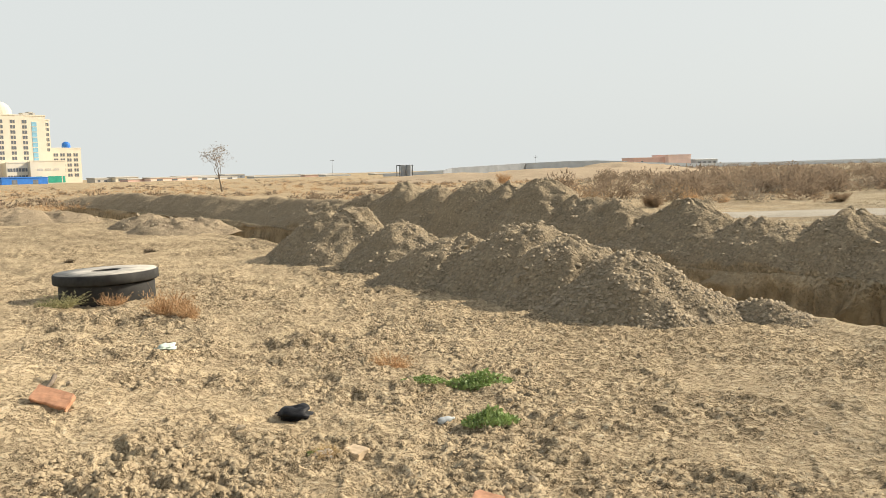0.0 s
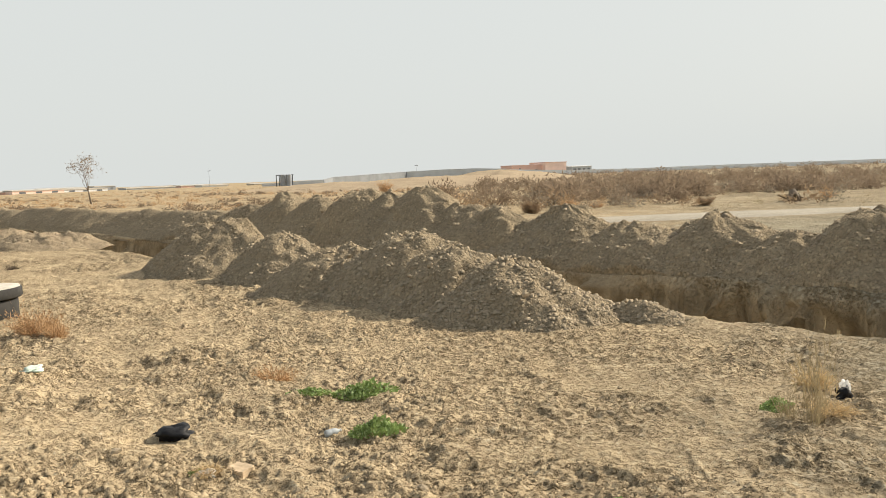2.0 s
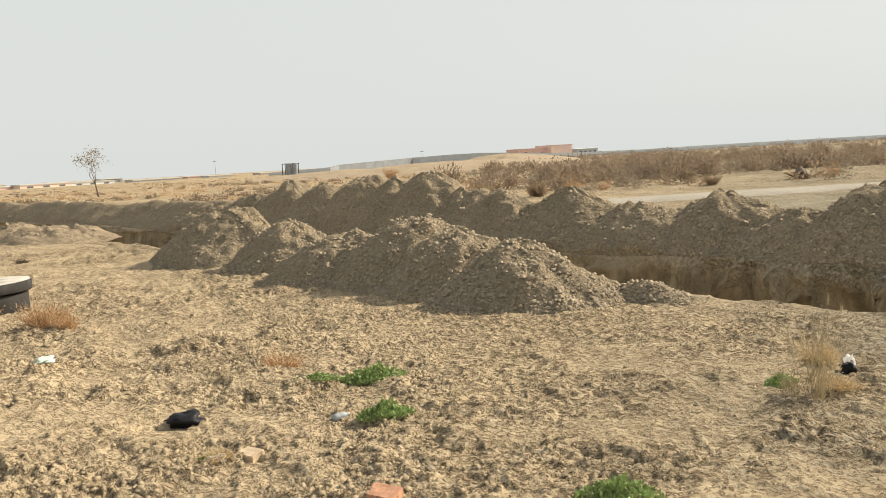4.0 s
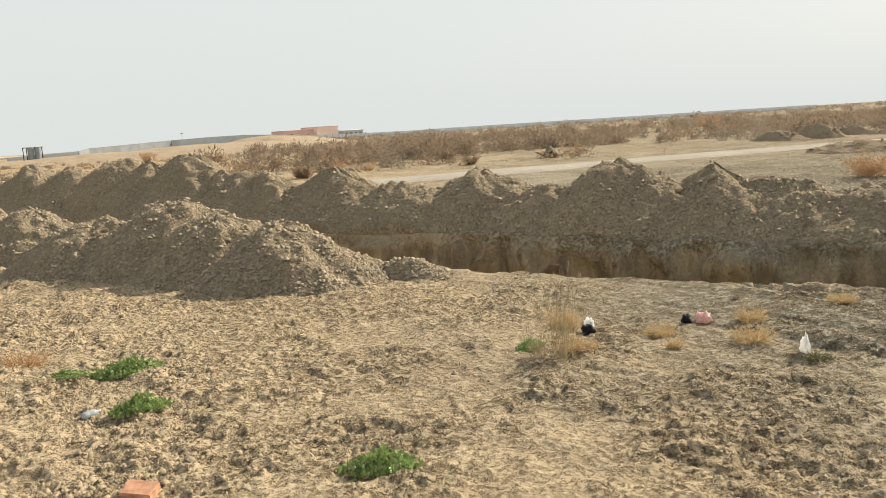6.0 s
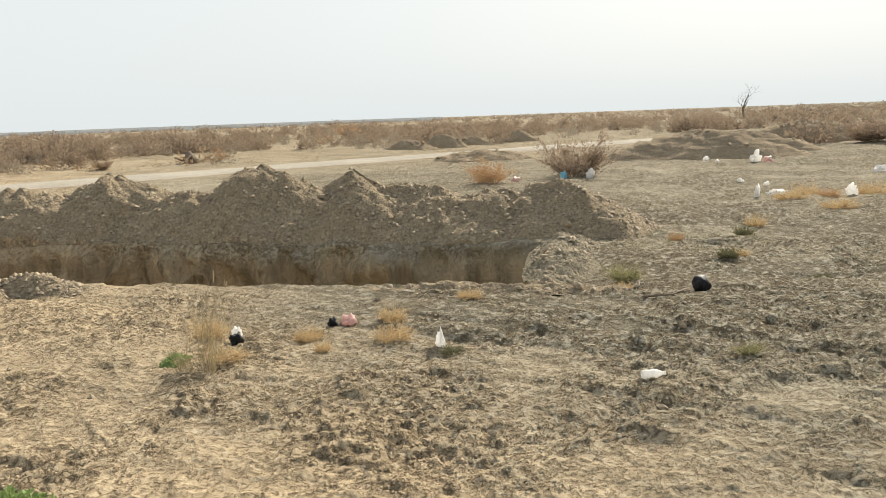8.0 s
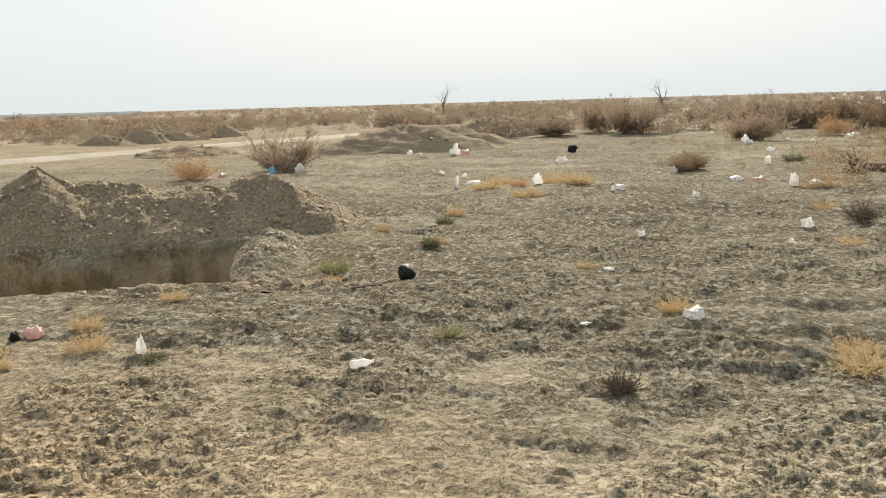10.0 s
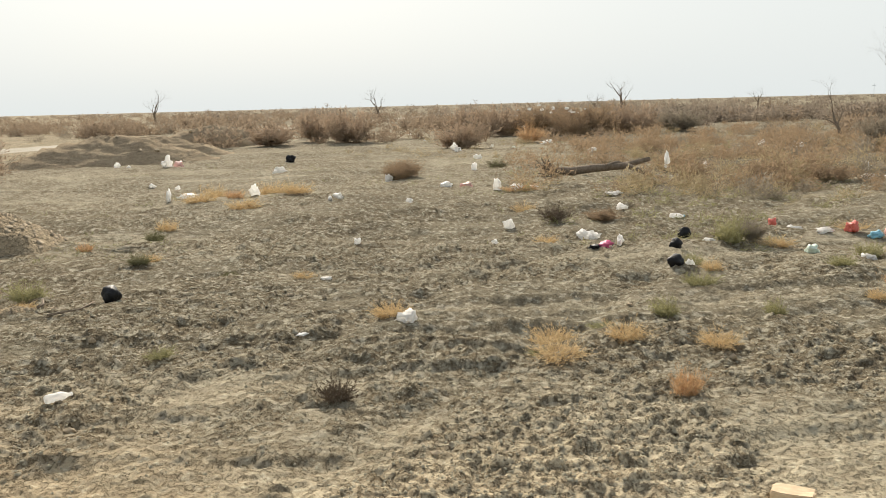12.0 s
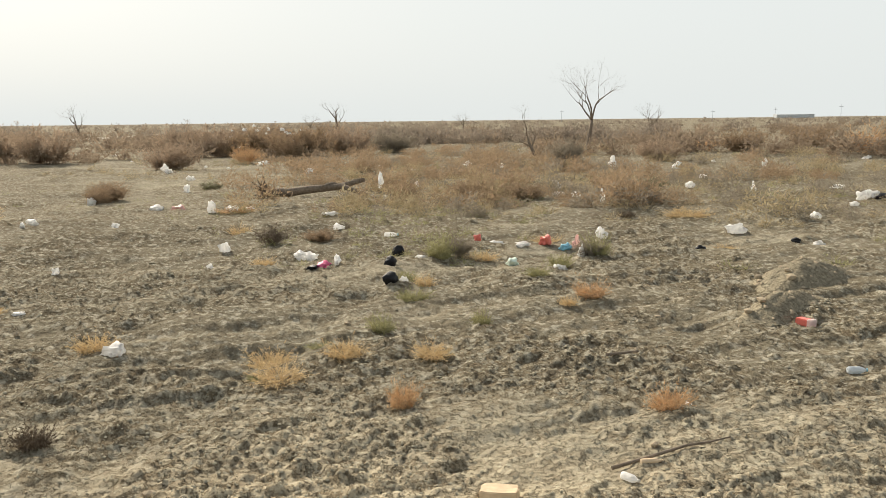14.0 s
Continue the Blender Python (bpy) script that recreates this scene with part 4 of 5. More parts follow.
for name, count, seed, material, label in (("low_scrub", 420, 134, M_GREY_SCRUB, "grey-brown dry bushes covering the littered plain"), ("tawny_scrub", 420, 137, M_DULL, "tawny dry bushes covering the littered plain")):
    P11 = sector(count * 2 // 5, 84, 130, 14.5, 48, lambda x, y: ((np.hypot(x - 18.4, (y + 0.5) * 0.6) > 1.4) | (x > 20)) & (fbm(x, y, 3.5, 3, seed) + 0.3 * ramp(88, 97, np.degrees(np.arctan2(x, y))) > rng.uniform(0.12, 0.6, len(x))))
    scrub_field(name, P11, 0.16 + 0.6 * rng.uniform(0, 1, len(P11)) ** 2, 420, material, label, 0.7, 0.010, 0.09)
P12 = sector(1500, 3, 135, 260, 1100, None, 0.7)
scrub_field("horizon_scrub", P12, rng.uniform(1.2, 3.2, len(P12)), 30, M_FARSCRUB, "faint scrub far out at the skyline", 0.45, 0.06, 0.1)
P6 = sector(400, 74, 130, 14, 60, clumpy(0.05, 4, 125))
scrub_field("tan_grass", P6, rng.uniform(0.12, 0.34, len(P6)), 90, M_DULL, "dry yellow grass tufts over the plain", 0.6, 0.012, 0.2)
P7 = sector(280, 84, 130, 10, 40, clumpy(0.0, 3, 126))
scrub_field("olive_grass", P7, rng.uniform(0.10, 0.28, len(P7)), 90, M_PALEGREEN, "thin greenish weeds over the plain", 0.5, 0.012, 0.2)
P8 = sector(1400, -32, 8, 52, 330, clumpy(-0.15, 12, 127))
scrub_field("ochre_grass", P8, rng.uniform(0.25, 0.6, len(P8)), 36, M_ORANGE, "low ochre grass on the plain", 0.5, 0.02, 0.25)
P9 = sector(1000, 0, 70, 33, 120, lambda x, y: (y > road_centre(x) + 3) & (fbm(x, y, 3, 3, 128) > 0.0))
scrub_field("stubble", P9, rng.uniform(0.12, 0.3, len(P9)), 36, M_DULL, "dry stubble beside the track", 0.6, 0.015, 0.2)
P10 = sector(350, 55, 90, 10, 40, clumpy(0.1, 3, 129))
scrub_field("sparse_grass", P10, rng.uniform(0.06, 0.16, len(P10)), 36, M_PALEGREEN, "sparse small weeds on grey earth", 0.6, 0.014, 0.2)

# single tufts, each at its place
for kind, x, y, w, h in (
        ("wiry", 2.78, 5.14, 0.46, 0.58), ("wiry", 2.62, 5.2, 0.3, 0.22), ("straw", 2.95, 5.25, 0.4, 0.08), ("straw", 4.07, 4.80, 0.42, 0.16), ("straw", 4.42, 5.20, 0.30, 0.18), ("straw", 3.72, 5.36, 0.34, 0.12), ("straw", 3.55, 4.95, 0.16, 0.12), ("straw", 3.25, 6.0, 0.32, 0.22),
        ("olive", 4.12, 4.22, 0.26, 0.07), ("straw", 6.52, 1.36, 0.36, 0.14), ("dark", 4.68, 1.27, 0.24, 0.16), ("green", 6.92, 4.70, 0.42, 0.2), ("straw", 6.6, 4.5, 0.2, 0.08),
        ("olive", 8.40, 4.42, 0.30, 0.14), ("straw", 8.6, 4.4, 0.26, 0.1), ("orange", 9.45, 5.67, 0.26, 0.14), ("olive", 10.35, 5.25, 0.30, 0.17), ("straw", 11.1, 5.45, 0.36, 0.22),
        ("straw", 14.1, 6.33, 0.65, 0.24), ("straw", 13.3, 5.22, 0.75, 0.24), ("straw", 16.0, 5.72, 0.85, 0.3), ("straw", 15.3, 6.6, 0.6, 0.3), ("straw", 15.6, 5.1, 0.7, 0.26), ("orange", 14.6, 5.9, 0.5, 0.2),
        ("straw", 8.11, 2.57, 0.3, 0.07), ("green", 5.25, 2.62, 0.26, 0.07), ("olive", 8.05, 3.3, 0.2, 0.06), ("green", 7.87, -1.12, 0.40, 0.15), ("straw", 8.4, -1.3, 0.26, 0.14), ("green", 8.6, -1.15, 0.26, 0.18),
        ("straw", 10.13, 0.31, 0.34, 0.12), ("straw", 10.2, -2.24, 0.48, 0.14), ("green", 6.93, -1.56, 0.22, 0.15), ("green", 6.75, -0.72, 0.28, 0.17), ("straw", 6.08, 0.10, 0.44, 0.17), ("straw", 5.53, 0.03, 0.52, 0.11),
        ("straw", 6.02, -0.39, 0.36, 0.15), ("straw", 5.80, -0.98, 0.38, 0.12), ("orange", 4.87, -0.66, 0.24, 0.19), ("orange", 7.54, -2.70, 0.42, 0.18), ("straw", 7.33, -2.42, 0.22, 0.11), ("green", 8.6, -2.5, 0.34, 0.12),
        ("orange", 4.50, -2.10, 0.32, 0.15), ("green", 5.75, 0.2, 0.2, 0.05), ("green", 6.4, -0.25, 0.3, 0.05), ("straw", 13.3, -6.3, 0.9, 0.2), ("straw", 10.5, -5.5, 0.45, 0.08), ("green", 9.57, -3.03, 0.4, 0.2),
        ("green", 10.2, -1.75, 0.45, 0.35), ("dark", 13.6, -5.4, 0.35, 0.16), ("orange", 16.1, 1.0, 0.9, 0.16), ("straw", 13.2, 0.75, 0.5, 0.18), ("straw", 11.3, -3.4, 0.5, 0.18), ("green", 9.9, -3.6, 0.4, 0.3),
        ("orange", -0.72, 6.98, 0.44, 0.2), ("orange", -3.55, 9.95, 0.62, 0.34), ("orange", -3.25, 9.7, 0.35, 0.26), ("green", -5.1, 10.5, 0.7, 0.18), ("dark", -7.0, 18.7, 0.3, 0.12), ("dark", -7.95, 16.9, 0.28, 0.12),
        ("rust", -0.95, 14.3, 0.3, 0.16), ("straw", -0.9, 4.9, 0.26, 0.06), ("orange", -4.6, 10.9, 0.5, 0.2), ("straw", 5.3, 5.2, 0.3, 0.1)):
    tuft(kind, x, y, w, h)
for x, y, w, h, k, label in ((17.5, 13.4, 2.35, 1.35, "open", "open brown bush with litter caught at its foot"), (37.9, 10.0, 2.9, 2.0, "brown", "large round leafless brown bush"), (36.2, 13.0, 2.7, 1.15, "brown", "wide low leafless brown bush"),
                             (39.6, 12.0, 2.4, 1.9, "brown", "large round leafless brown bush"), (19.0, 3.75, 1.2, 0.6, "rust", "low reddish-brown dry bush"), (11.8, 0.27, 0.66, 0.36, "dark", "small dense dark brown bush"), (12.1, -0.40, 0.68, 0.26, "rust", "low reddish dry bush on grey earth"),
                             (17.2, -3.5, 1.3, 0.6, "rust", "low reddish-brown dry bush"), (17.0, -4.6, 1.2, 0.5, "rust", "low reddish-brown dry bush"), (18.1, -2.3, 1.0, 0.5, "rust", "low reddish-brown dry bush"),
                             (31.3, -13.6, 2.2, 0.95, "brown", "dark heap of dry brushwood"), (28.8, -9.2, 1.75, 1.25, "grey", "dense grey dome-shaped bush"), (18.9, -8.0, 1.15, 0.5, "olive", "low olive-brown bush on the plain"), (21.9, 1.95, 0.8, 0.35, "olive", "low dark olive bush on the plain"), (18.3, 3.8, 0.8, 0.45, "rust", "low reddish-brown dry bush"),
                             (37.4, -20.2, 2.8, 1.35, "rust", "wide orange-brown dry bush"), (39.5, -19.5, 1.5, 1.0, "orange", "orange-brown dry bush on the plain"), (33.0, -23.4, 2.6, 1.5, "orange", "wide orange-brown dry bush"), (31.5, 4.2, 2.3, 1.3, "brown", "leafless brown bush on the plain"),
                             (44.0, 5.5, 2.6, 1.9, "brown", "tall leafless brown bush"), (46.5, 4.5, 2.0, 1.6, "brown", "tall leafless brown bush"), (42.0, 1.5, 3.4, 1.9, "rust", "tall reddish dry bush on the plain"), (40.0, 0.2, 2.4, 1.4, "rust", "reddish dry bush on the plain"), (43.0, 3.4, 3.0, 2.3, "brown", "tall leafless brown bush on the plain"), (41.5, -0.6, 3.2, 2.2, "rust", "tall reddish dry bush on the plain"), (43.5, -2.6, 3.2, 1.9, "brown", "tall leafless brown bush on the plain"), (46.0, -5.0, 3.2, 1.6, "grey", "wide grey dry bush on the plain"), (36.0, 2.0, 1.8, 1.2, "orange", "orange-brown dry bush on the plain"),
                             (7.0, 33.4, 1.25, 0.85, "rust", "round russet bush beside the track"), (8.6, 33.9, 1.2, 0.9, "orange", "round orange dry bush beside the track"), (14.9, 35.5, 1.2, 0.6, "rust", "russet bush beside the track"), (10.4, 36.0, 1.0, 0.5, "orange", "orange dry bush on the plain"),
                             (15.0, 13.9, 1.75, 0.85, "orange", "low orange dry grass clump behind the heaps"), (55.0, 70.5, 3.0, 1.6, "orange", "round orange-brown bush on the plain"), (21.0, 36.5, 1.2, 0.8, "orange", "orange-brown bush beside the track"), (3.9, 94.0, 2.2, 1.7, "orange", "orange-brown bush before the dunes"),
                             (10.3, -2.0, 0.5, 0.35, "grey", "small greyish bush on the plain"), (9.95, -3.5, 0.5, 0.3, "grey", "small greyish bush on the plain"), (26.3, -8.2, 1.4, 0.6, "grey", "grey dry bush on the plain"), (42.8, -27.0, 3.0, 1.5, "rust", "wide orange-brown dry bush")):
    shrub(k, x, y, w, h, label)
bare_tree(40.6, -14.0, 3.75, 23, "bare grey tree with a forked trunk and fine twigs", 0.0, 0.66, None, 0.034, 6)
bare_tree(35.6, -10.0, 2.5, 8, "thin dead sapling with bare twigs", 0.05, 0.8, None, 0.03)
bare_tree(120.0, -5.6, 5.0, 11, "crooked bare tree far off on the plain", 0.35, 0.8)
bare_tree(120.1, -2.3, 3.8, 12, "low spreading bare tree far off on the plain", -0.4, 0.9)
bare_tree(117.0, 26.8, 4.0, 13, "small bare tree far off on the plain", 0.1, 0.8)
bare_tree(107.1, 54.3, 4.2, 14, "small bare tree far off on the plain", 0.0, 0.8)
bare_tree(118.0, -22.7, 3.0, 15, "small bare tree far off on the plain", 0.1, 0.9)
bare_tree(70.0, -29.4, 3.2, 16, "leaning bare tree beyond the scrub", -0.7, 0.6)
bare_tree(-26.0, 91.5, 4.4, 17, "small tree on a thin trunk with withered leaves", 0.10, 0.75, M_SCRUB, 0.022, 4)

# green weeds
GREEN = [leafy_mesh("green_weed", 900, 0.3, 0.16, 0.018) for _ in range(2)]
for me in GREEN:
    me.materials.append(M_LEAF)
for k, (x, y, w, h, turn) in enumerate(((0.0, 6.4, 0.60, 0.16, 5), (0.04, 5.45, 0.40, 0.15, 20), (1.10, 3.95, 0.44, 0.15, -10), (2.70, 5.50, 0.34, 0.10, 40), (-0.98, 4.95, 0.18, 0.05, 0), (-0.42, 6.3, 0.36, 0.06, 0))):
    ob = new("green_weed", GREEN[k % 2])
    ob.matrix_world = pose(x, y, height_at(x, y) - 0.005, 0, 0, turn) @ Matrix.Diagonal((w / 0.6, w / 0.6, h / 0.16, 1))
    tagged(ob, "low mat of fresh green weed on bare sand", "weed", "green weeds")


# ---- concrete ring ----
M_LID = plain_material("weathered_slab", (0.46, 0.43, 0.37), 0.35, 6, 0.9, 0.006)
def lathe(bm, profile, sides=56):
    rings = [[bm.verts.new((r * math.cos(6.28319 * k / sides), r * math.sin(6.28319 * k / sides), z)) for k in range(sides)] for r, z in profile]
    for a, b in zip(rings, rings[1:] + rings[:1]):
        for k in range(sides):
            bm.faces.new((a[k], a[(k + 1) % sides], b[(k + 1) % sides], b[k])).smooth = True


def manhole():
    root = thing("manhole_shaft", pose(-4.92, 11.5, -0.02), "concrete manhole ring with dark tarred side and pale slab lid", "manhole")
    bm = bmesh.new()
    lathe(bm, ((0.61, -0.3), (0.61, 0.27), (0.60, 0.29), (0.50, 0.29), (0.50, -0.3)))
    part("ring", bm, M_CONC_DARK, root, "dark tarred concrete ring")
    bm = bmesh.new()
    lathe(bm, ((0.66, 0.292), (0.67, 0.305), (0.67, 0.405), (0.655, 0.42), (0.19, 0.428), (0.18, 0.42), (0.18, 0.292)))
    lid = part("lid", bm, M_CONC_DARK, root, "round concrete slab with a dark tarred edge")
    lid.rotation_euler = (0.0, radians(-1.2), 0)
    bm = bmesh.new()
    lathe(bm, ((0.65, 0.415), (0.65, 0.428), (0.20, 0.436), (0.19, 0.43), (0.19, 0.415)))
    part("top_face", bm, M_LID, lid, "pale dusty top with a central opening")


manhole()


# ---- bricks, litter ----
def brick(x, y, turn, tilt, size, material, label, lift=0.0):
    bm = bmesh.new()
    box(bm, -size[0] / 2, size[0] / 2, -size[1] / 2, size[1] / 2, 0, size[2])
    bmesh.ops.subdivide_edges(bm, edges=bm.edges[:], cuts=3, use_grid_fill=True)
    for v in bm.verts:
        v.co += 0.006 * noise.noise_vector(v.co * 25 + Vector((x, y, 0)))
    bmesh.ops.bevel(bm, geom=[e for e in bm.edges if e.calc_face_angle(0) > 1.0], offset=0.004, segments=2, affect="EDGES")
    ob = part("brick", bm, material)
    ob.matrix_world = pose(x, y, height_at(x, y) - 0.01 + lift, tilt, tilt * 0.4, turn)
    return tagged(ob, label, "brick", "loose bricks")


brick(-2.65, 5.25, -4, 38, (0.24, 0.115, 0.055), M_BRICK, "whole orange-red brick tilted on the gravel bank", 0.02)
brick(-0.74, 4.95, -35, 6, (0.13, 0.11, 0.055), M_BRICK_PALE, "broken pale orange brick half", 0.0)
brick(-0.0, 4.20, -30, 12, (0.15, 0.11, 0.055), M_BRICK, "broken red brick half in the sand", 0.0)
brick(3.60, -0.93, 68, 4, (0.16, 0.11, 0.06), M_BRICK_PALE, "pale yellow brick lying on the earth", 0.0)


def crumple(seed, flat, rough, tail=0.0, thin=0.8):
    bm = bmesh.new()
    bmesh.ops.create_icosphere(bm, subdivisions=3, radius=0.5)
    for v in bm.verts:
        p = v.co.copy()
        q = p * 2.3 + Vector((seed * 5.1, seed, 0))
        w = 1 + rough * noise.noise(q) + rough * 0.8 * abs(noise.noise(q * 2.1)) + rough * 0.6 * noise.noise(q * 5) + rough * 0.4 * abs(noise.noise(q * 9))
        v.co = Vector((p.x * w, p.y * w * thin, p.z * w * flat + 0.45 * flat))
        if tail and p.z > 0.25:
            v.co.x *= 0.45 + 0.3 * abs(noise.noise(q * 3))
            v.co.y *= 0.45
            v.co.z += tail * (p.z - 0.25)
        v.co.z = max(v.co.z, -0.02 + 0.02 * noise.noise(q * 4))
    for f in bm.faces:
        f.smooth = True
    me = bpy.data.meshes.new("bag")
    bm.to_mesh(me)
    bm.free()
    return me


SHAPES = {"flat": [crumple(k, 0.35, 0.9) for k in (1, 2, 3)], "round": [crumple(k, 0.75, 0.85, 0.0, 0.7) for k in (4, 5, 9)], "tall": [crumple(k, 0.9, 1.0, 0.0, 0.4) for k in (6, 7, 8)], "ball": [crumple(k, 0.8, 0.4, 0.0, 0.85) for k in (10, 11, 12)]}
TINTS = {"white": (M_WHITE, "crumpled white plastic bag on the ground"), "black": (M_BLACK, "crumpled black plastic bag on the ground"), "pink": (M_PINK, "crumpled pale pink plastic bag on the ground"),
         "red": (M_RED, "small red plastic wrapper on the ground"), "blue": (M_BLUE, "blue plastic scrap on the ground"), "mint": (M_MINT, "mint-green and white plastic bag on the ground"), "hot": (M_HOTPINK, "bright pink plastic bag on the ground")}
BAGS = {}


def bag(tint, shape, x, y, w, h, lift=0.0, turn=None, label=""):
    key = (tint, shape, int(abs(x * 11 + y * 5)) % len(SHAPES[shape]))
    if key not in BAGS:
        me = SHAPES[shape][key[2]].copy()
        me.materials.append(TINTS[tint][0])
        BAGS[key] = me
    ob = new("plastic_bag", BAGS[key])
    k = {"flat": 0.5, "round": 0.9, "tall": 1.15, "ball": 0.85}[shape]
    ob.matrix_world = pose(x, y, height_at(x, y) - 0.01 + lift, 0, 0, turn if turn is not None else (x * 131 + y * 57) % 360) @ Matrix.Diagonal((w * 0.72, w * 0.72, h * 0.95 / k, 1))
    return tagged(ob, label or TINTS[tint][1], "plastic bag", tint + " litter bags")


for row in (("black", "flat", -1.22, 5.62, 0.27, 0.12), ("black", "round", 3.30, 5.70, 0.13, 0.12), ("white", "flat", 3.36, 5.78, 0.09, 0.17), ("pink", "flat", 4.16, 5.42, 0.13, 0.12), ("black", "flat", 4.04, 5.48, 0.08, 0.10),
            ("white", "tall", 4.16, 4.38, 0.10, 0.15), ("white", "flat", 6.38, 1.20, 0.19, 0.12), ("black", "ball", 6.97, 3.93, 0.21, 0.15), ("white", "tall", 14.8, 7.25, 0.2, 0.24), ("white", "flat", 15.4, 7.2, 0.32, 0.16),
            ("white", "tall", 14.9, 5.65, 0.18, 0.22), ("pink", "flat", 23.3, 11.1, 0.30, 0.24), ("white", "tall", 23.6, 11.6, 0.34, 0.36), ("white", "flat", 20.9, 7.3, 0.34, 0.2), ("black", "flat", 25.3, 8.5, 0.34, 0.28),
            ("white", "flat", 15.0, 4.15, 0.2, 0.12), ("white", "round", 9.66, 2.42, 0.09, 0.08), ("white", "flat", 14.05, 2.68, 0.14, 0.12), ("white", "flat", 8.0, 2.3, 0.12, 0.04), ("white", "round", 18.1, 3.9, 0.18, 0.2),
            ("black", "ball", 10.46, -1.28, 0.18, 0.14), ("black", "ball", 9.47, -1.08, 0.18, 0.13), ("black", "ball", 8.40, -0.97, 0.20, 0.12), ("white", "flat", 8.42, -1.1, 0.08, 0.08), ("hot", "flat", 9.80, -0.37, 0.20, 0.10), ("white", "tall", 9.82, -0.52, 0.18, 0.12),
            ("black", "flat", 9.75, -0.24, 0.14, 0.06), ("white", "flat", 10.5, -0.14, 0.22, 0.14), ("white", "flat", 10.35, -0.22, 0.16, 0.1), ("white", "flat", 11.5, 0.84, 0.15, 0.16), ("white", "flat", 15.2, -0.66, 0.36, 0.08), ("red", "round", 11.6, -2.5, 0.12, 0.13),
            ("white", "flat", 10.2, -1.52, 0.17, 0.06), ("red", "flat", 10.85, -3.24, 0.18, 0.17), ("blue", "flat", 10.56, -3.42, 0.15, 0.12), ("pink", "tall", 10.55, -3.55, 0.10, 0.18), ("mint", "flat", 9.80, -2.54, 0.15, 0.13), ("white", "flat", 10.9, -2.95, 0.26, 0.08),
            ("white", "flat", 11.4, -2.7, 0.22, 0.08), ("white", "round", 11.5, -4.22, 0.20, 0.18), ("white", "flat", 9.38, -2.97, 0.19, 0.09), ("white", "tall", 9.9, -3.4, 0.1, 0.16), ("white", "round", 16.2, 1.42, 0.18, 0.24), ("white", "flat", 16.15, 1.05, 0.28, 0.2),
            ("white", "flat", 16.6, 0.78, 0.24, 0.14), ("pink", "flat", 16.9, 2.1, 0.3, 0.15), ("white", "flat", 16.9, 2.5, 0.3, 0.14), ("white", "round", 21.1, 2.45, 0.2, 0.2), ("white", "round", 29.3, 4.1, 0.26, 0.24), ("white", "flat", 19.5, -6.0, 0.2, 0.26), ("white", "flat", 17.4, -5.4, 0.3, 0.14),
            ("white", "tall", 16.0, -5.85, 0.18, 0.28), ("white", "flat", 29.6, -6.9, 0.4, 0.2), ("white", "round", 30.6, -6.1, 0.3, 0.2), ("white", "tall", 26.6, -10.0, 0.32, 0.42), ("white", "flat", 18.9, -9.0, 0.28, 0.18), ("white", "tall", 17.5, -9.8, 0.16, 0.24),
            ("white", "round", 25.5, -14.6, 0.2, 0.26), ("white", "flat", 26.5, -12.1, 0.26, 0.2), ("white", "flat", 37.2, -20.4, 0.5, 0.24), ("white", "flat", 11.75, -6.35, 0.32, 0.18), ("black", "flat", 10.3, -5.1, 0.16, 0.1), ("white", "flat", 10.4, -6.8, 0.14, 0.08), ("black", "flat", 10.6, -6.6, 0.14, 0.08),
            ("white", "flat", 18.3, -12.3, 0.3, 0.12), ("white", "round", 15.1, -10.7, 0.24, 0.22), ("white", "flat", 15.2, -10.95, 0.4, 0.2), ("black", "flat", 15.0, -11.1, 0.36, 0.16), ("white", "flat", 13.6, -9.5, 0.2, 0.1), ("white", "flat", 28.9, -6.9, 0.3, 0.2),
            ("white", "round", 17.0, 12.5, 0.26, 0.26), ("blue", "round", 16.6, 13.0, 0.22, 0.24), ("pink", "flat", 15.9, 13.9, 0.22, 0.16), ("white", "flat", 42.4, 11.7, 0.4, 0.26), ("white", "flat", 38.0, 1.9, 0.3, 0.2), ("white", "flat", 35.2, 1.1, 0.34, 0.24), ("white", "flat", 28.6, 3.9, 0.3, 0.2),
            ("white", "tall", 13.3, -0.7, 0.16, 0.1), ("mint", "flat", -2.68, 7.34, 0.2, 0.05), ("white", "flat", 10.15, 0.9, 0.1, 0.1), ("white", "flat", -0.92, 4.92, 0.15, 0.05), ("white", "flat", 6.0, 1.9, 0.1, 0.02)):
    bag(*row)
litter = random.Random(21)
for k in range(44):
    a, d = radians(litter.uniform(58, 126)), litter.uniform(14, 62)
    x, y = math.sin(a) * d, math.cos(a) * d
    if abs(y - road_centre(x)) > 4:
        w = litter.uniform(0.10, 0.26)
        bag("white", litter.choice(("flat", "flat", "round", "tall")), x, y, w, w * litter.uniform(0.5, 1.0))
bag("white", "tall", 18.6, -1.85, 0.26, 0.36, 0.2, None, "white plastic bag caught on the end of a log")
caught = random.Random(8)
for k in range(16):
    x, y, z = caught.choice(((41.4, 0.9, 1.6), (42.5, 2.5, 1.6), (40.6, 0.4, 1.3)))
    size = caught.uniform(0.10, 0.24)
    bag("white", "flat", x + caught.gauss(0, 0.4), y + caught.gauss(0, 0.5), size, size * 0.7, z * 0.72 + caught.gauss(0, 0.18), None, "white plastic bag caught high in a bush")


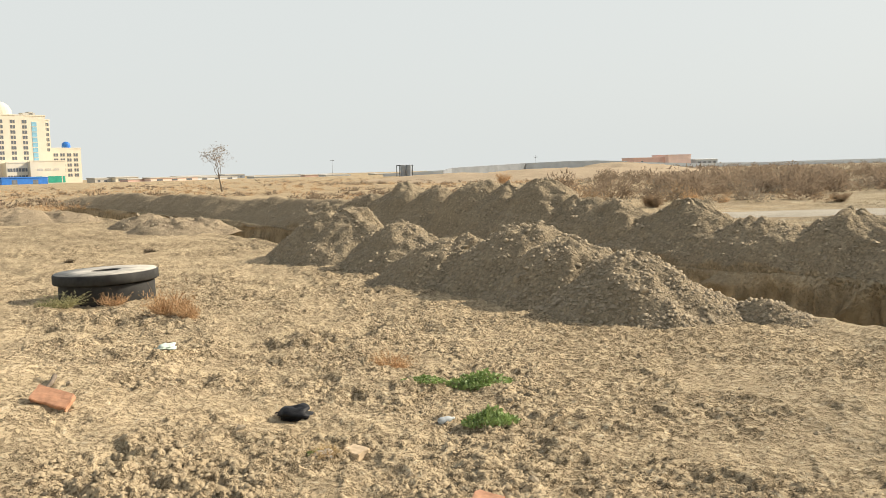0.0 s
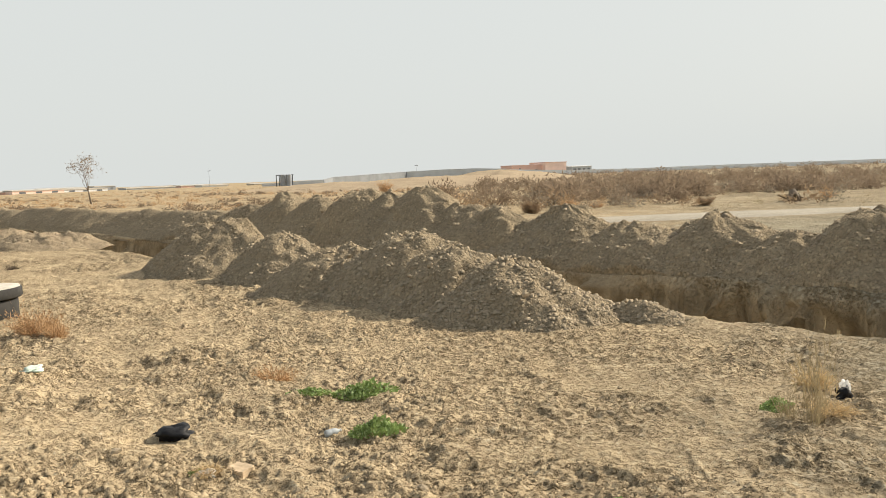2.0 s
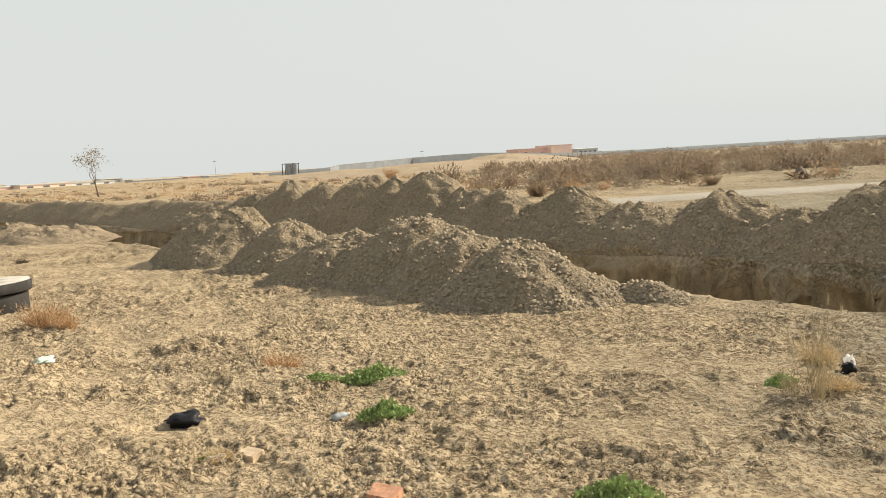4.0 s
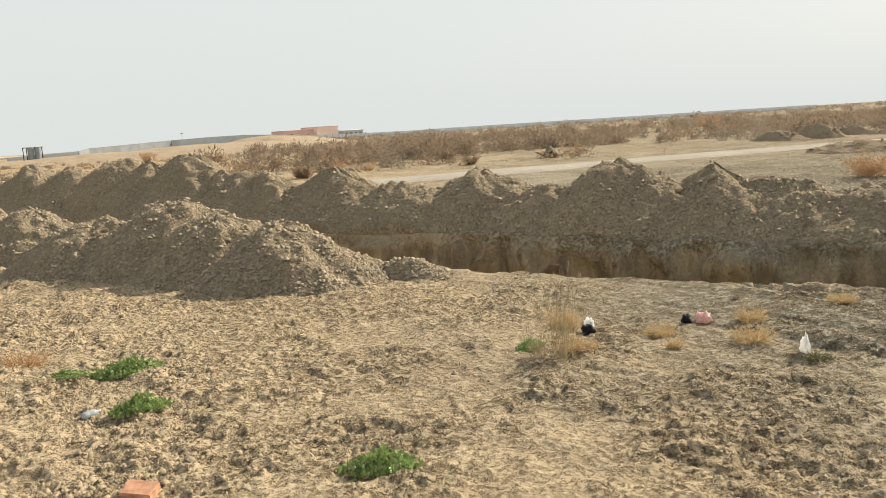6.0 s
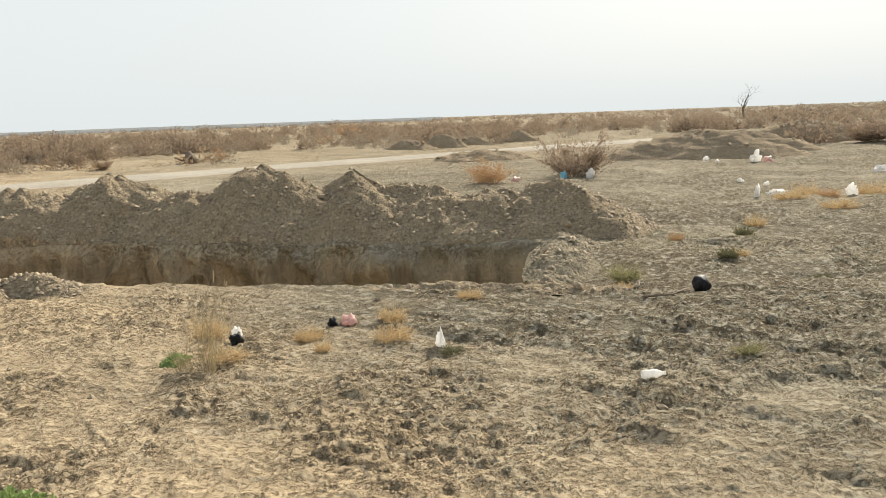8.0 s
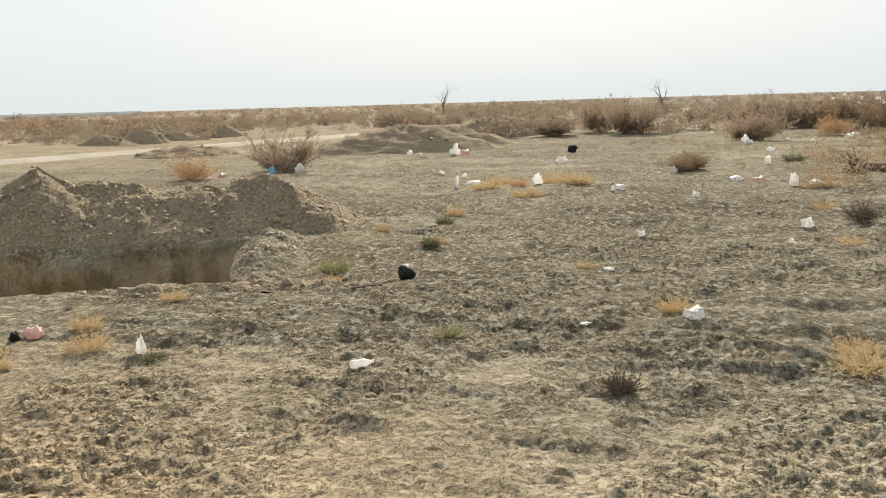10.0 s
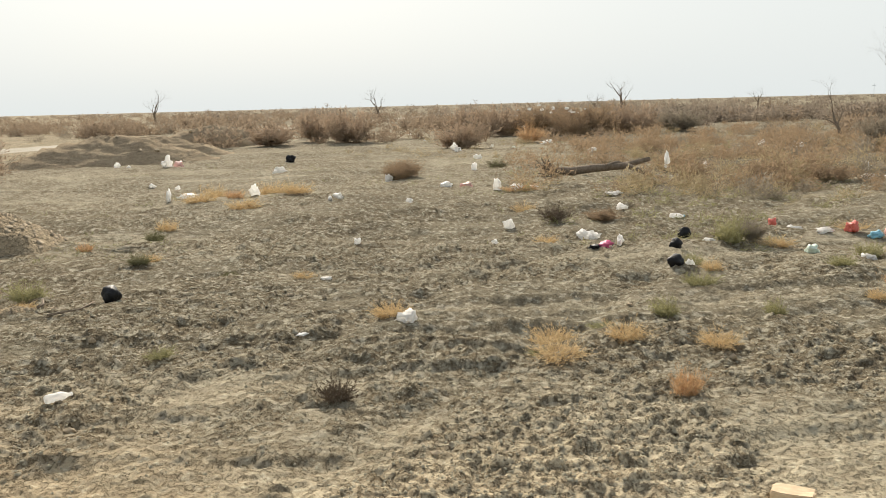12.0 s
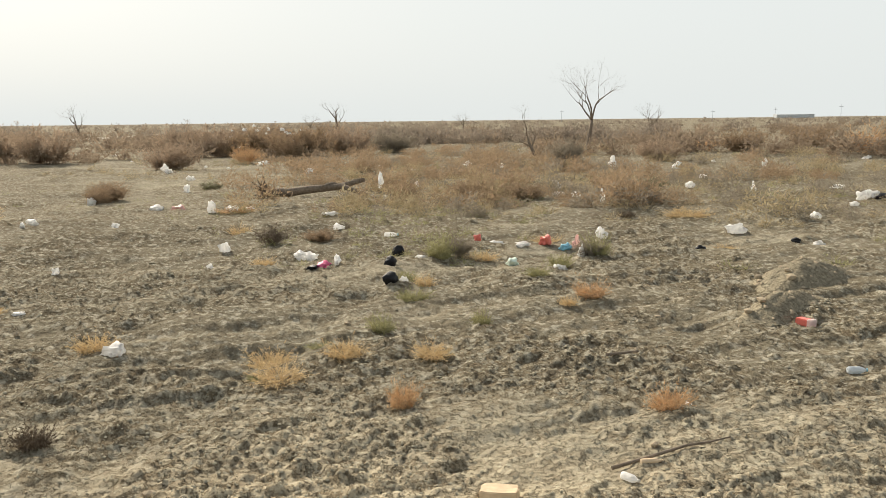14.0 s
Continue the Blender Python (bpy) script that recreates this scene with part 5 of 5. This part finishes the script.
def bottle(x, y, turn, length, r, material, cap, label):
    root = thing("plastic_bottle", pose(x, y, height_at(x, y) + r * 0.85, 0, 0, turn), label, "bottle", "litter bottles")
    bm = bmesh.new()
    lathe(bm, ((0.001, 0), (r * 0.85, 0.002), (r, 0.012), (r, length * 0.3), (r * 0.93, length * 0.34), (r, length * 0.38), (r, length * 0.62), (r * 0.8, length * 0.72), (r * 0.38, length * 0.88), (r * 0.36, length * 0.93), (0.001, length * 0.93)), 18)
    bmesh.ops.rotate(bm, verts=bm.verts, matrix=Matrix.Rotation(radians(90), 3, "Y"))
    part("body", bm, material, root)
    bm = bmesh.new()
    lathe(bm, ((0.001, length * 0.935), (r * 0.44, length * 0.935), (r * 0.44, length), (0.001, length)), 14)
    bmesh.ops.rotate(bm, verts=bm.verts, matrix=Matrix.Rotation(radians(90), 3, "Y"))
    part("cap", bm, cap, root)


bottle(-0.28, 5.50, 35, 0.12, 0.022, M_PET, M_WHITE, "empty clear plastic bottle lying on sand")
bottle(4.34, 2.84, -38, 0.15, 0.026, M_WHITE, M_WHITE, "empty white plastic bottle lying on grey earth")
bottle(4.60, -2.26, 165, 0.10, 0.020, M_WHITE, M_WHITE, "white plastic bottle beside an orange tuft")
bottle(3.72, -1.53, -150, 0.10, 0.019, M_WHITE, M_CONC, "dirty white plastic bottle on the earth")
bottle(3.82, -1.66, -95, 0.11, 0.014, M_BRICK_PALE, M_BRICK_PALE, "thin beige plastic tube on the earth")
bottle(5.10, -3.60, -100, 0.13, 0.025, M_PET, M_BLUE, "small clear bottle lying on the earth")
bottle(12.3, -1.3, -80, 0.2, 0.04, M_WHITE, M_BLUE, "white plastic bottle among weeds")


def carton(x, y, turn):
    root = thing("drink_carton", place(x, y, turn, 1, 0.0), "small red and white carton lying in the dirt", "carton")
    bm = bmesh.new()
    box(bm, -0.07, 0.07, -0.035, 0.035, 0.0, 0.055)
    bmesh.ops.bevel(bm, geom=bm.edges[:], offset=0.005, segments=2, affect="EDGES")
    part("body", bm, M_RED, root)
    bm = bmesh.new()
    box(bm, -0.074, -0.035, -0.037, 0.037, -0.002, 0.058)
    bmesh.ops.bevel(bm, geom=bm.edges[:], offset=0.004, segments=2, affect="EDGES")
    part("band", bm, M_WHITE, root, "white end of the carton")


carton(6.22, -4.0, 20)


# ---- dead wood ----
def fallen_log():
    root = thing("fallen_log", pose(19.2, 0.55, height_at(19.2, 0.5), 0, 0, -96), "dead grey tree trunk lying with its root plate", "dead wood")
    bm = bmesh.new()
    tube(bm, [Vector(p) for p in ((0, 0, 0.12), (0.45, 0.10, 0.10), (0.95, 0.02, 0.17), (1.5, 0.14, 0.20), (2.1, 0.05, 0.36))], [0.10, 0.09, 0.085, 0.07, 0.045], 9)
    tube(bm, [Vector(p) for p in ((1.6, 0.0, 0.24), (1.9, -0.1, 0.12), (2.2, -0.15, 0.0))], [0.07, 0.05, 0.035], 6)
    tube(bm, [Vector(p) for p in ((1.2, 0.0, 0.2), (1.4, 0.2, 0.28), (1.7, 0.4, 0.2))], [0.06, 0.04, 0.02], 6)
    part("trunk", bm, M_BARK, root)
    rnd = random.Random(3)
    bm = bmesh.new()
    for k in range(22):
        a = rnd.uniform(0, 6.28)
        e = Vector((-rnd.uniform(0.05, 0.35), math.cos(a) * rnd.uniform(0.15, 0.35), 0.16 + math.sin(a) * rnd.uniform(0.1, 0.36)))
        tube(bm, [Vector((0.05, 0, 0.13)), e * 0.6 + Vector((0, 0, 0.03)), e], [0.05, 0.025, 0.008], 5)
    part("roots", bm, M_DARKTWIG, root, "dark broken root plate")


fallen_log()


def stump():
    root = thing("tree_stump", pose(18.5, 34.9, height_at(18.5, 34.9) - 0.05, 0, 0, 20), "dark dead stump with broken roots beside the track", "dead wood")
    rnd = random.Random(9)
    bm = bmesh.new()
    tube(bm, [Vector((0, 0, 0)), Vector((0.05, 0, 0.3)), Vector((0.02, 0.05, 0.55))], [0.3, 0.22, 0.12], 9)
    part("trunk", bm, M_BARK, root)
    bm = bmesh.new()
    for k in range(14):
        a = rnd.uniform(0, 6.28)
        r = rnd.uniform(0.4, 0.8)
        tube(bm, [Vector((0, 0, 0.2)), Vector((math.cos(a) * r * 0.5, math.sin(a) * r * 0.5, rnd.uniform(0.15, 0.4))), Vector((math.cos(a) * r, math.sin(a) * r, rnd.uniform(0, 0.35)))], [0.1, 0.06, 0.02], 6)
    part("roots", bm, M_DARKTWIG, root)


stump()


def stick(pts, r, label):
    x, y = pts[0]
    root = thing("stick", pose(x, y, height_at(x, y) + r), label, "stick", "loose sticks")
    bm = bmesh.new()
    tube(bm, [Vector((px - x, py - y, height_at(px, py) - height_at(x, y) + 0.01)) for px, py in pts], [r * (1 - 0.15 * k) for k in range(len(pts))], 6)
    part("wood", bm, M_BARK, root)


stick([(6.55, 4.35), (6.70, 4.40), (6.85, 4.50)], 0.012, "thin grey stick lying on the earth")
stick([(6.3, 4.1), (6.6, 4.0), (6.9, 4.05)], 0.010, "thin grey stick lying on the earth")
stick([(-2.95, 5.9), (-2.9, 5.75), (-2.88, 5.6)], 0.018, "short pale stick on the gravel bank")
stick([(3.82, -1.52), (3.85, -1.72), (3.90, -1.93), (3.94, -2.07), (3.95, -2.18)], 0.010, "long dark half-buried root along a rut")
stick([(5.54, -2.12), (5.57, -2.25), (5.58, -2.36)], 0.011, "weathered flat stick on the earth")


# ---- far buildings ----
def face_camera(x, y):
    return pose(x, y, 0, 0, 0, -math.degrees(math.atan2(x, y)))


def window_mesh(w, h):
    bm = bmesh.new()
    for x0 in (-w * 1.15, w * 0.15):
        box(bm, x0, x0 + w, -0.12, 0.1, -h / 2, h / 2)
    me = bpy.data.meshes.new("window")
    bm.to_mesh(me)
    bm.free()
    me.materials.append(M_PANE)
    return me


def hotel():
    root = thing("tower_block", face_camera(-224.6, 469.1) @ pose(0, 0, 0, 0, 0, 24) @ Matrix.Diagonal((1.09, 1, 1, 1)), "cream eleven-storey tower block with paired windows and domes", "building", "distant buildings")
    walls = ((-62, -2.8, 0, 26, 36.2, "wall"), (-2.8, 0.4, 3, 24, 34.2, "wall"), (0.4, 16.0, 4, 20, 19.0, "wall"), (-15.0, 2.0, -9, 2, 11.8, "wall"), (-25.0, -15.0, -6, 2, 11.2, "wall"))
    for x0, x1, y0, y1, z, n in walls:
        bm = bmesh.new()
        box(bm, x0, x1, y0, y1, -3, z)
        box(bm, x0 - 0.2, x1 + 0.2, y0 - 0.2, y0 + 0.3, z - 0.1, z + 0.5)
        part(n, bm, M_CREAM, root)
    pair = window_mesh(0.95, 1.7)
    for row in range(10):
        z = 33.0 - row * 2.75
        for x in (-13.0, -18.6, -24.3, -30, -36):
            if z > 12:
                part("window", pair, M_PANE, root).location = (x, 0, z)
        if z > 19:
            part("window", pair, M_PANE, root).location = (-1.2, 3, z - 1)
    for row in range(8):
        part("blue_window", blue_panel(), M_BLUEGLASS, root, "blue glazed stair window").location = (-8.4, 0, 31.8 - row * 2.75)
    for row in range(5):
        for x in (3.0, 6.4, 9.8, 13.2):
            part("window", pair, M_PANE, root).location = (x, 4, 15.5 - row * 2.8)
    for x in (-23.4, -20.8, -18.2, -16.4):
        part("window", pair, M_PANE, root).location = (x, -6, 7.5)
        part("window", pair, M_PANE, root).location = (x, -6, 3.8)
    for x0, x1 in ((-12.6, -9.6), (-6.8, -0.2), (-4.6 + 5, 1.6)):
        bm = bmesh.new()
        box(bm, x0, x1, -9.15, -8.9, 0.4, 3.9)
        part("shopfront", bm, M_GREENGLASS, root, "green glazed entrance front")
    for x in (-10.5, -6.5, -2.5):
        bm = bmesh.new()
        box(bm, x - 1.3, x + 1.3, -9.12, -8.9, 7.0, 8.0)
        part("relief_panel", bm, M_CONC, root)
    for x, z, r, m, n in ((-22, 36.2, 6.0, M_CREAM, "dome"), (10.2, 19.3, 2.1, M_BLUESHEET, "dome")):
        bm = bmesh.new()
        bmesh.ops.create_uvsphere(bm, u_segments=24, v_segments=14, radius=r, matrix=Matrix.Translation((x, 8, z + 1.6)))
        bmesh.ops.create_cone(bm, cap_ends=True, segments=24, radius1=r * 1.02, radius2=r * 1.02, depth=3.2, matrix=Matrix.Translation((x, 8, z)))
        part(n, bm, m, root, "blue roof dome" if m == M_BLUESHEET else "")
    bm = bmesh.new()
    box(bm, -12, -6, 4, 9, 36, 38)
    box(bm, -9, -7, 4, 9, 36, 38.6)
    part("roof_plant", bm, M_CONC, root)


BLUE_PANEL = []


def blue_panel():
    if not BLUE_PANEL:
        bm = bmesh.new()
        box(bm, -1.2, 1.2, -0.15, 0.1, -1.15, 1.15)
        me = bpy.data.meshes.new("blue_window")
        bm.to_mesh(me)
        bm.free()
        me.materials.append(M_BLUEGLASS)
        BLUE_PANEL.append(me)
    return BLUE_PANEL[0]


hotel()


def shed(x, y, w, d, h, material, label, roof=None, base=-0.6, category="building", openings=0):
    root = thing("low_building", face_camera(x, y) @ pose(0, 0, 0, 0, 0, 28), label, category, "distant buildings")
    bm = bmesh.new()
    box(bm, -w / 2, w / 2, 0, d, base, h)
    part("wall", bm, material, root)
    bm = bmesh.new()
    vs = box(bm, -w / 2 - 0.2, w / 2 + 0.2, -0.3, d + 0.3, h, h + 0.35)
    for v in vs:
        if v.co.z > h + 0.2 and v.co.y > d * 0.5:
            v.co.z += 0.25
    part("roof", bm, roof or M_CONC, root)
    for k in range(openings):
        bm = bmesh.new()
        cx = -w / 2 + w * (k + 0.6) / (openings + 0.2)
        box(bm, cx - w * 0.06, cx + w * 0.06, -0.06, 0.1, base + 0.4 + h * 0.25, h * 0.7)
        part("window", bm, M_PANE, root)
    return root


shed(-224, 436, 24, 9, 3.2, M_BLUESHEET, "long low blue sheet-metal site hut", M_BLUESHEET, -2.5, openings=2)
for x, y, w, h, m, label in ((-176, 420, 11, 3.0, M_CONC, "low brownish block hut on the skyline"), (-167, 424, 12, 3.4, M_CREAM, "low cream building on the skyline"), (-150, 405, 19, 1.7, M_SALMON_DARK, "row of dark red low sheds"),
                             (-138, 408, 24, 2.2, M_SALMON, "long salmon-red container row"), (-124, 430, 22, 1.9, M_WALLWHITE, "long low pale building on the skyline"), (-96, 440, 26, 1.0, M_WALLGREY, "long low grey building on the skyline"),
                             (-66, 445, 14, 0.9, M_WALLWHITE, "wide pale warehouse on the skyline"), (-42, 450, 12, 0.7, M_CREAM, "low cream building on the skyline"), (-162, 520, 26, 3.0, M_WALLGREY, "grey roofed yard building on the skyline"), (-82, 480, 16, 1.3, M_SALMON_DARK, "low brown building on the skyline"),
                             (-150, 560, 14, 3.6, M_STEEL, "dark roofed hangar on the skyline")):
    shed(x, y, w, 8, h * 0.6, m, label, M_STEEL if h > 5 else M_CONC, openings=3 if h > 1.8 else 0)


def hall():
    root = thing("salmon_hall", face_camera(138, 584) @ pose(0, 0, 0, 0, 0, 38) @ Matrix.Diagonal((1.22, 1, 1, 1)), "salmon-pink flat-roofed hall with a long low brown wing", "building", "distant buildings")
    for x0, x1, z, m, n in ((-24.0, -4.0, 6.1, M_SALMON_DARK, "wing"), (-4.0, 11.0, 7.6, M_SALMON, "main_block")):
        bm = bmesh.new()
        box(bm, x0, x1, 0 if n == "main_block" else 4, 18, -1, z)
        p = part(n, bm, m, root)
        bm = bmesh.new()
        box(bm, x0 - 0.2, x1 + 0.2, -0.2 if n == "main_block" else 3.8, 18.2, z, z + 0.3)
        part("parapet", bm, M_SALMON_DARK, root)
    for x, z, w in ((-19, 3.6, 1.4), (-14.5, 2.6, 3.0), (-8, 2.6, 1.6), (-1.5, 1.6, 1.2), (1.5, 1.6, 1.2), (6, 1.6, 1.2)):
        bm = bmesh.new()
        y = 4 if x < -4 else 0
        box(bm, x - w / 2, x + w / 2, y - 0.1, y + 0.2, z - 0.6, z + 0.6)
        part("window", bm, M_PANE, root)


hall()
shed(158, 579, 15, 8, 4.0, M_WALLGREY, "unfinished grey block building beside the salmon hall", M_WALLWHITE, openings=4)


def tank_pair():
    root = thing("storage_tanks", face_camera(-17.0, 239.5), "pair of dark steel silos in a frame", "tank", "distant buildings")
    for x in (-0.55, 1.0):
        bm = bmesh.new()
        bmesh.ops.create_cone(bm, cap_ends=True, segments=20, radius1=0.75, radius2=0.75, depth=3.2, matrix=Matrix.Translation((x, 0, 1.7)))
        part("silo", bm, M_STEEL, root)
    for x in (-2.3, -1.5, 2.0):
        bm = bmesh.new()
        box(bm, x - 0.1, x + 0.1, -0.1, 0.1, 0, 3.3)
        part("post", bm, M_CONC_DARK, root)
    bm = bmesh.new()
    box(bm, -2.4, 2.3, -0.1, 0.1, 3.1, 3.3)
    part("beam", bm, M_CONC_DARK, root)


tank_pair()


def perimeter_wall(points, material, label):
    bm = bmesh.new()
    for (x0, y0, z0), (x1, y1, z1) in zip(points, points[1:]):
        a, b = Vector((x0, y0, 0)), Vector((x1, y1, 0))
        out = (b - a).cross(Vector((0, 0, 1))).normalized() * 0.15
        v = [bm.verts.new(p) for p in (a - out + Vector((0, 0, -3)), b - out + Vector((0, 0, -3)), b - out + Vector((0, 0, z1)), a - out + Vector((0, 0, z0)),
                                       a + out + Vector((0, 0, -3)), b + out + Vector((0, 0, -3)), b + out + Vector((0, 0, z1)), a + out + Vector((0, 0, z0)))]
        for q in ((0, 1, 2, 3), (5, 4, 7, 6), (3, 2, 6, 7), (4, 0, 3, 7), (1, 5, 6, 2)):
            bm.faces.new([v[k] for k in q])
    bmesh.ops.recalc_face_normals(bm, faces=bm.faces)
    tagged(part("perimeter_wall", bm, material), label, "wall", kind="structure")


perimeter_wall([(-29.0, 300, 0.9), (-8.4, 302, 1.6)], M_WALLGREY, "low grey concrete wall beside the silos")
# this stretch is coloured darker to offset the sunlight on it
perimeter_wall([(-8.3, 302, 1.6), (-6, 345, 2.4), (26.7, 399, 3.8)], M_WALLDIM, "darkened grey concrete wall climbing the rise")
perimeter_wall([(26.8, 399, 3.8), (44.6, 398, 4.2), (58, 396, 4.2), (72.0, 394, 3.5)], M_WALLGREY, "long grey concrete perimeter wall on the rise")
perimeter_wall([(72.2, 394, 3.2), (97.6, 388, 1.9), (127.2, 379.3, 1.5), (152, 370.8, 1.7), (210, 350, 1.7), (320, 330, 1.7)], M_WALLWHITE, "long whitewashed perimeter wall beyond the scrub")


def mast(x, y, h):
    root = thing("lattice_mast", face_camera(x, y), "thin steel mast far off on the skyline", "mast", "masts")
    bm = bmesh.new()
    tube(bm, [Vector((0, 0, -1)), Vector((0, 0, h * 0.5)), Vector((0, 0, h))], [0.09, 0.07, 0.045], 5)
    part("pole", bm, M_STEEL, root)
    bm = bmesh.new()
    box(bm, -0.9, 0.9, -0.1, 0.1, h * 0.86, h * 0.89)
    part("crossarm", bm, M_STEEL, root)


for x, y, h in ((-68, 440, 9), (35, 445, 8.0), (420, -130, 6), (400, -200, 5), (395, -230, 6), (380, -255, 7)):
    mast(x, y, h)
for x, y, w, h in ((820, -500, 40, 3.4), (690, -560, 46, 4.0)):
    shed(x, y, w, 8, h, M_WALLGREY, "low grey building on the far skyline", M_WALLGREY)


# ---- single stones lying about ----
STONES = [lumps("stone", np.zeros((1, 3)), np.array([1.0]), 0.7) for _ in range(5)]
for me in STONES:
    me.materials.append(M_STONE)
spots = [(-2.78, 5.75, 0.035), (-0.4, 4.55, 0.03), (-1.45, 5.1, 0.035), (0.25, 4.5, 0.03), (-0.52, 6.45, 0.035), (3.98, -1.80, 0.026), (3.2, -0.3, 0.022), (3.3, 0.2, 0.022), (4.1, 2.55, 0.03), (2.0, 5.2, 0.028), (1.6, 5.6, 0.03), (5.6, 3.3, 0.03)]
strewn = random.Random(33)
for k in range(150):
    s, n = strewn.uniform(-7, 8), strewn.uniform(3.0, 8.0)
    spots.append((*to_world(s, n), 0.010 + 0.022 * strewn.random() ** 3))
for k, (x, y, r) in enumerate(spots):
    ob = new("stone", STONES[k % 5])
    ob.matrix_world = pose(x, y, height_at(x, y) + r * 0.3, 0, 0, k * 77 % 360) @ Matrix.Scale(r, 4)
    tagged(ob, "loose grey-brown stone lying on the earth", "stone", "loose stones")
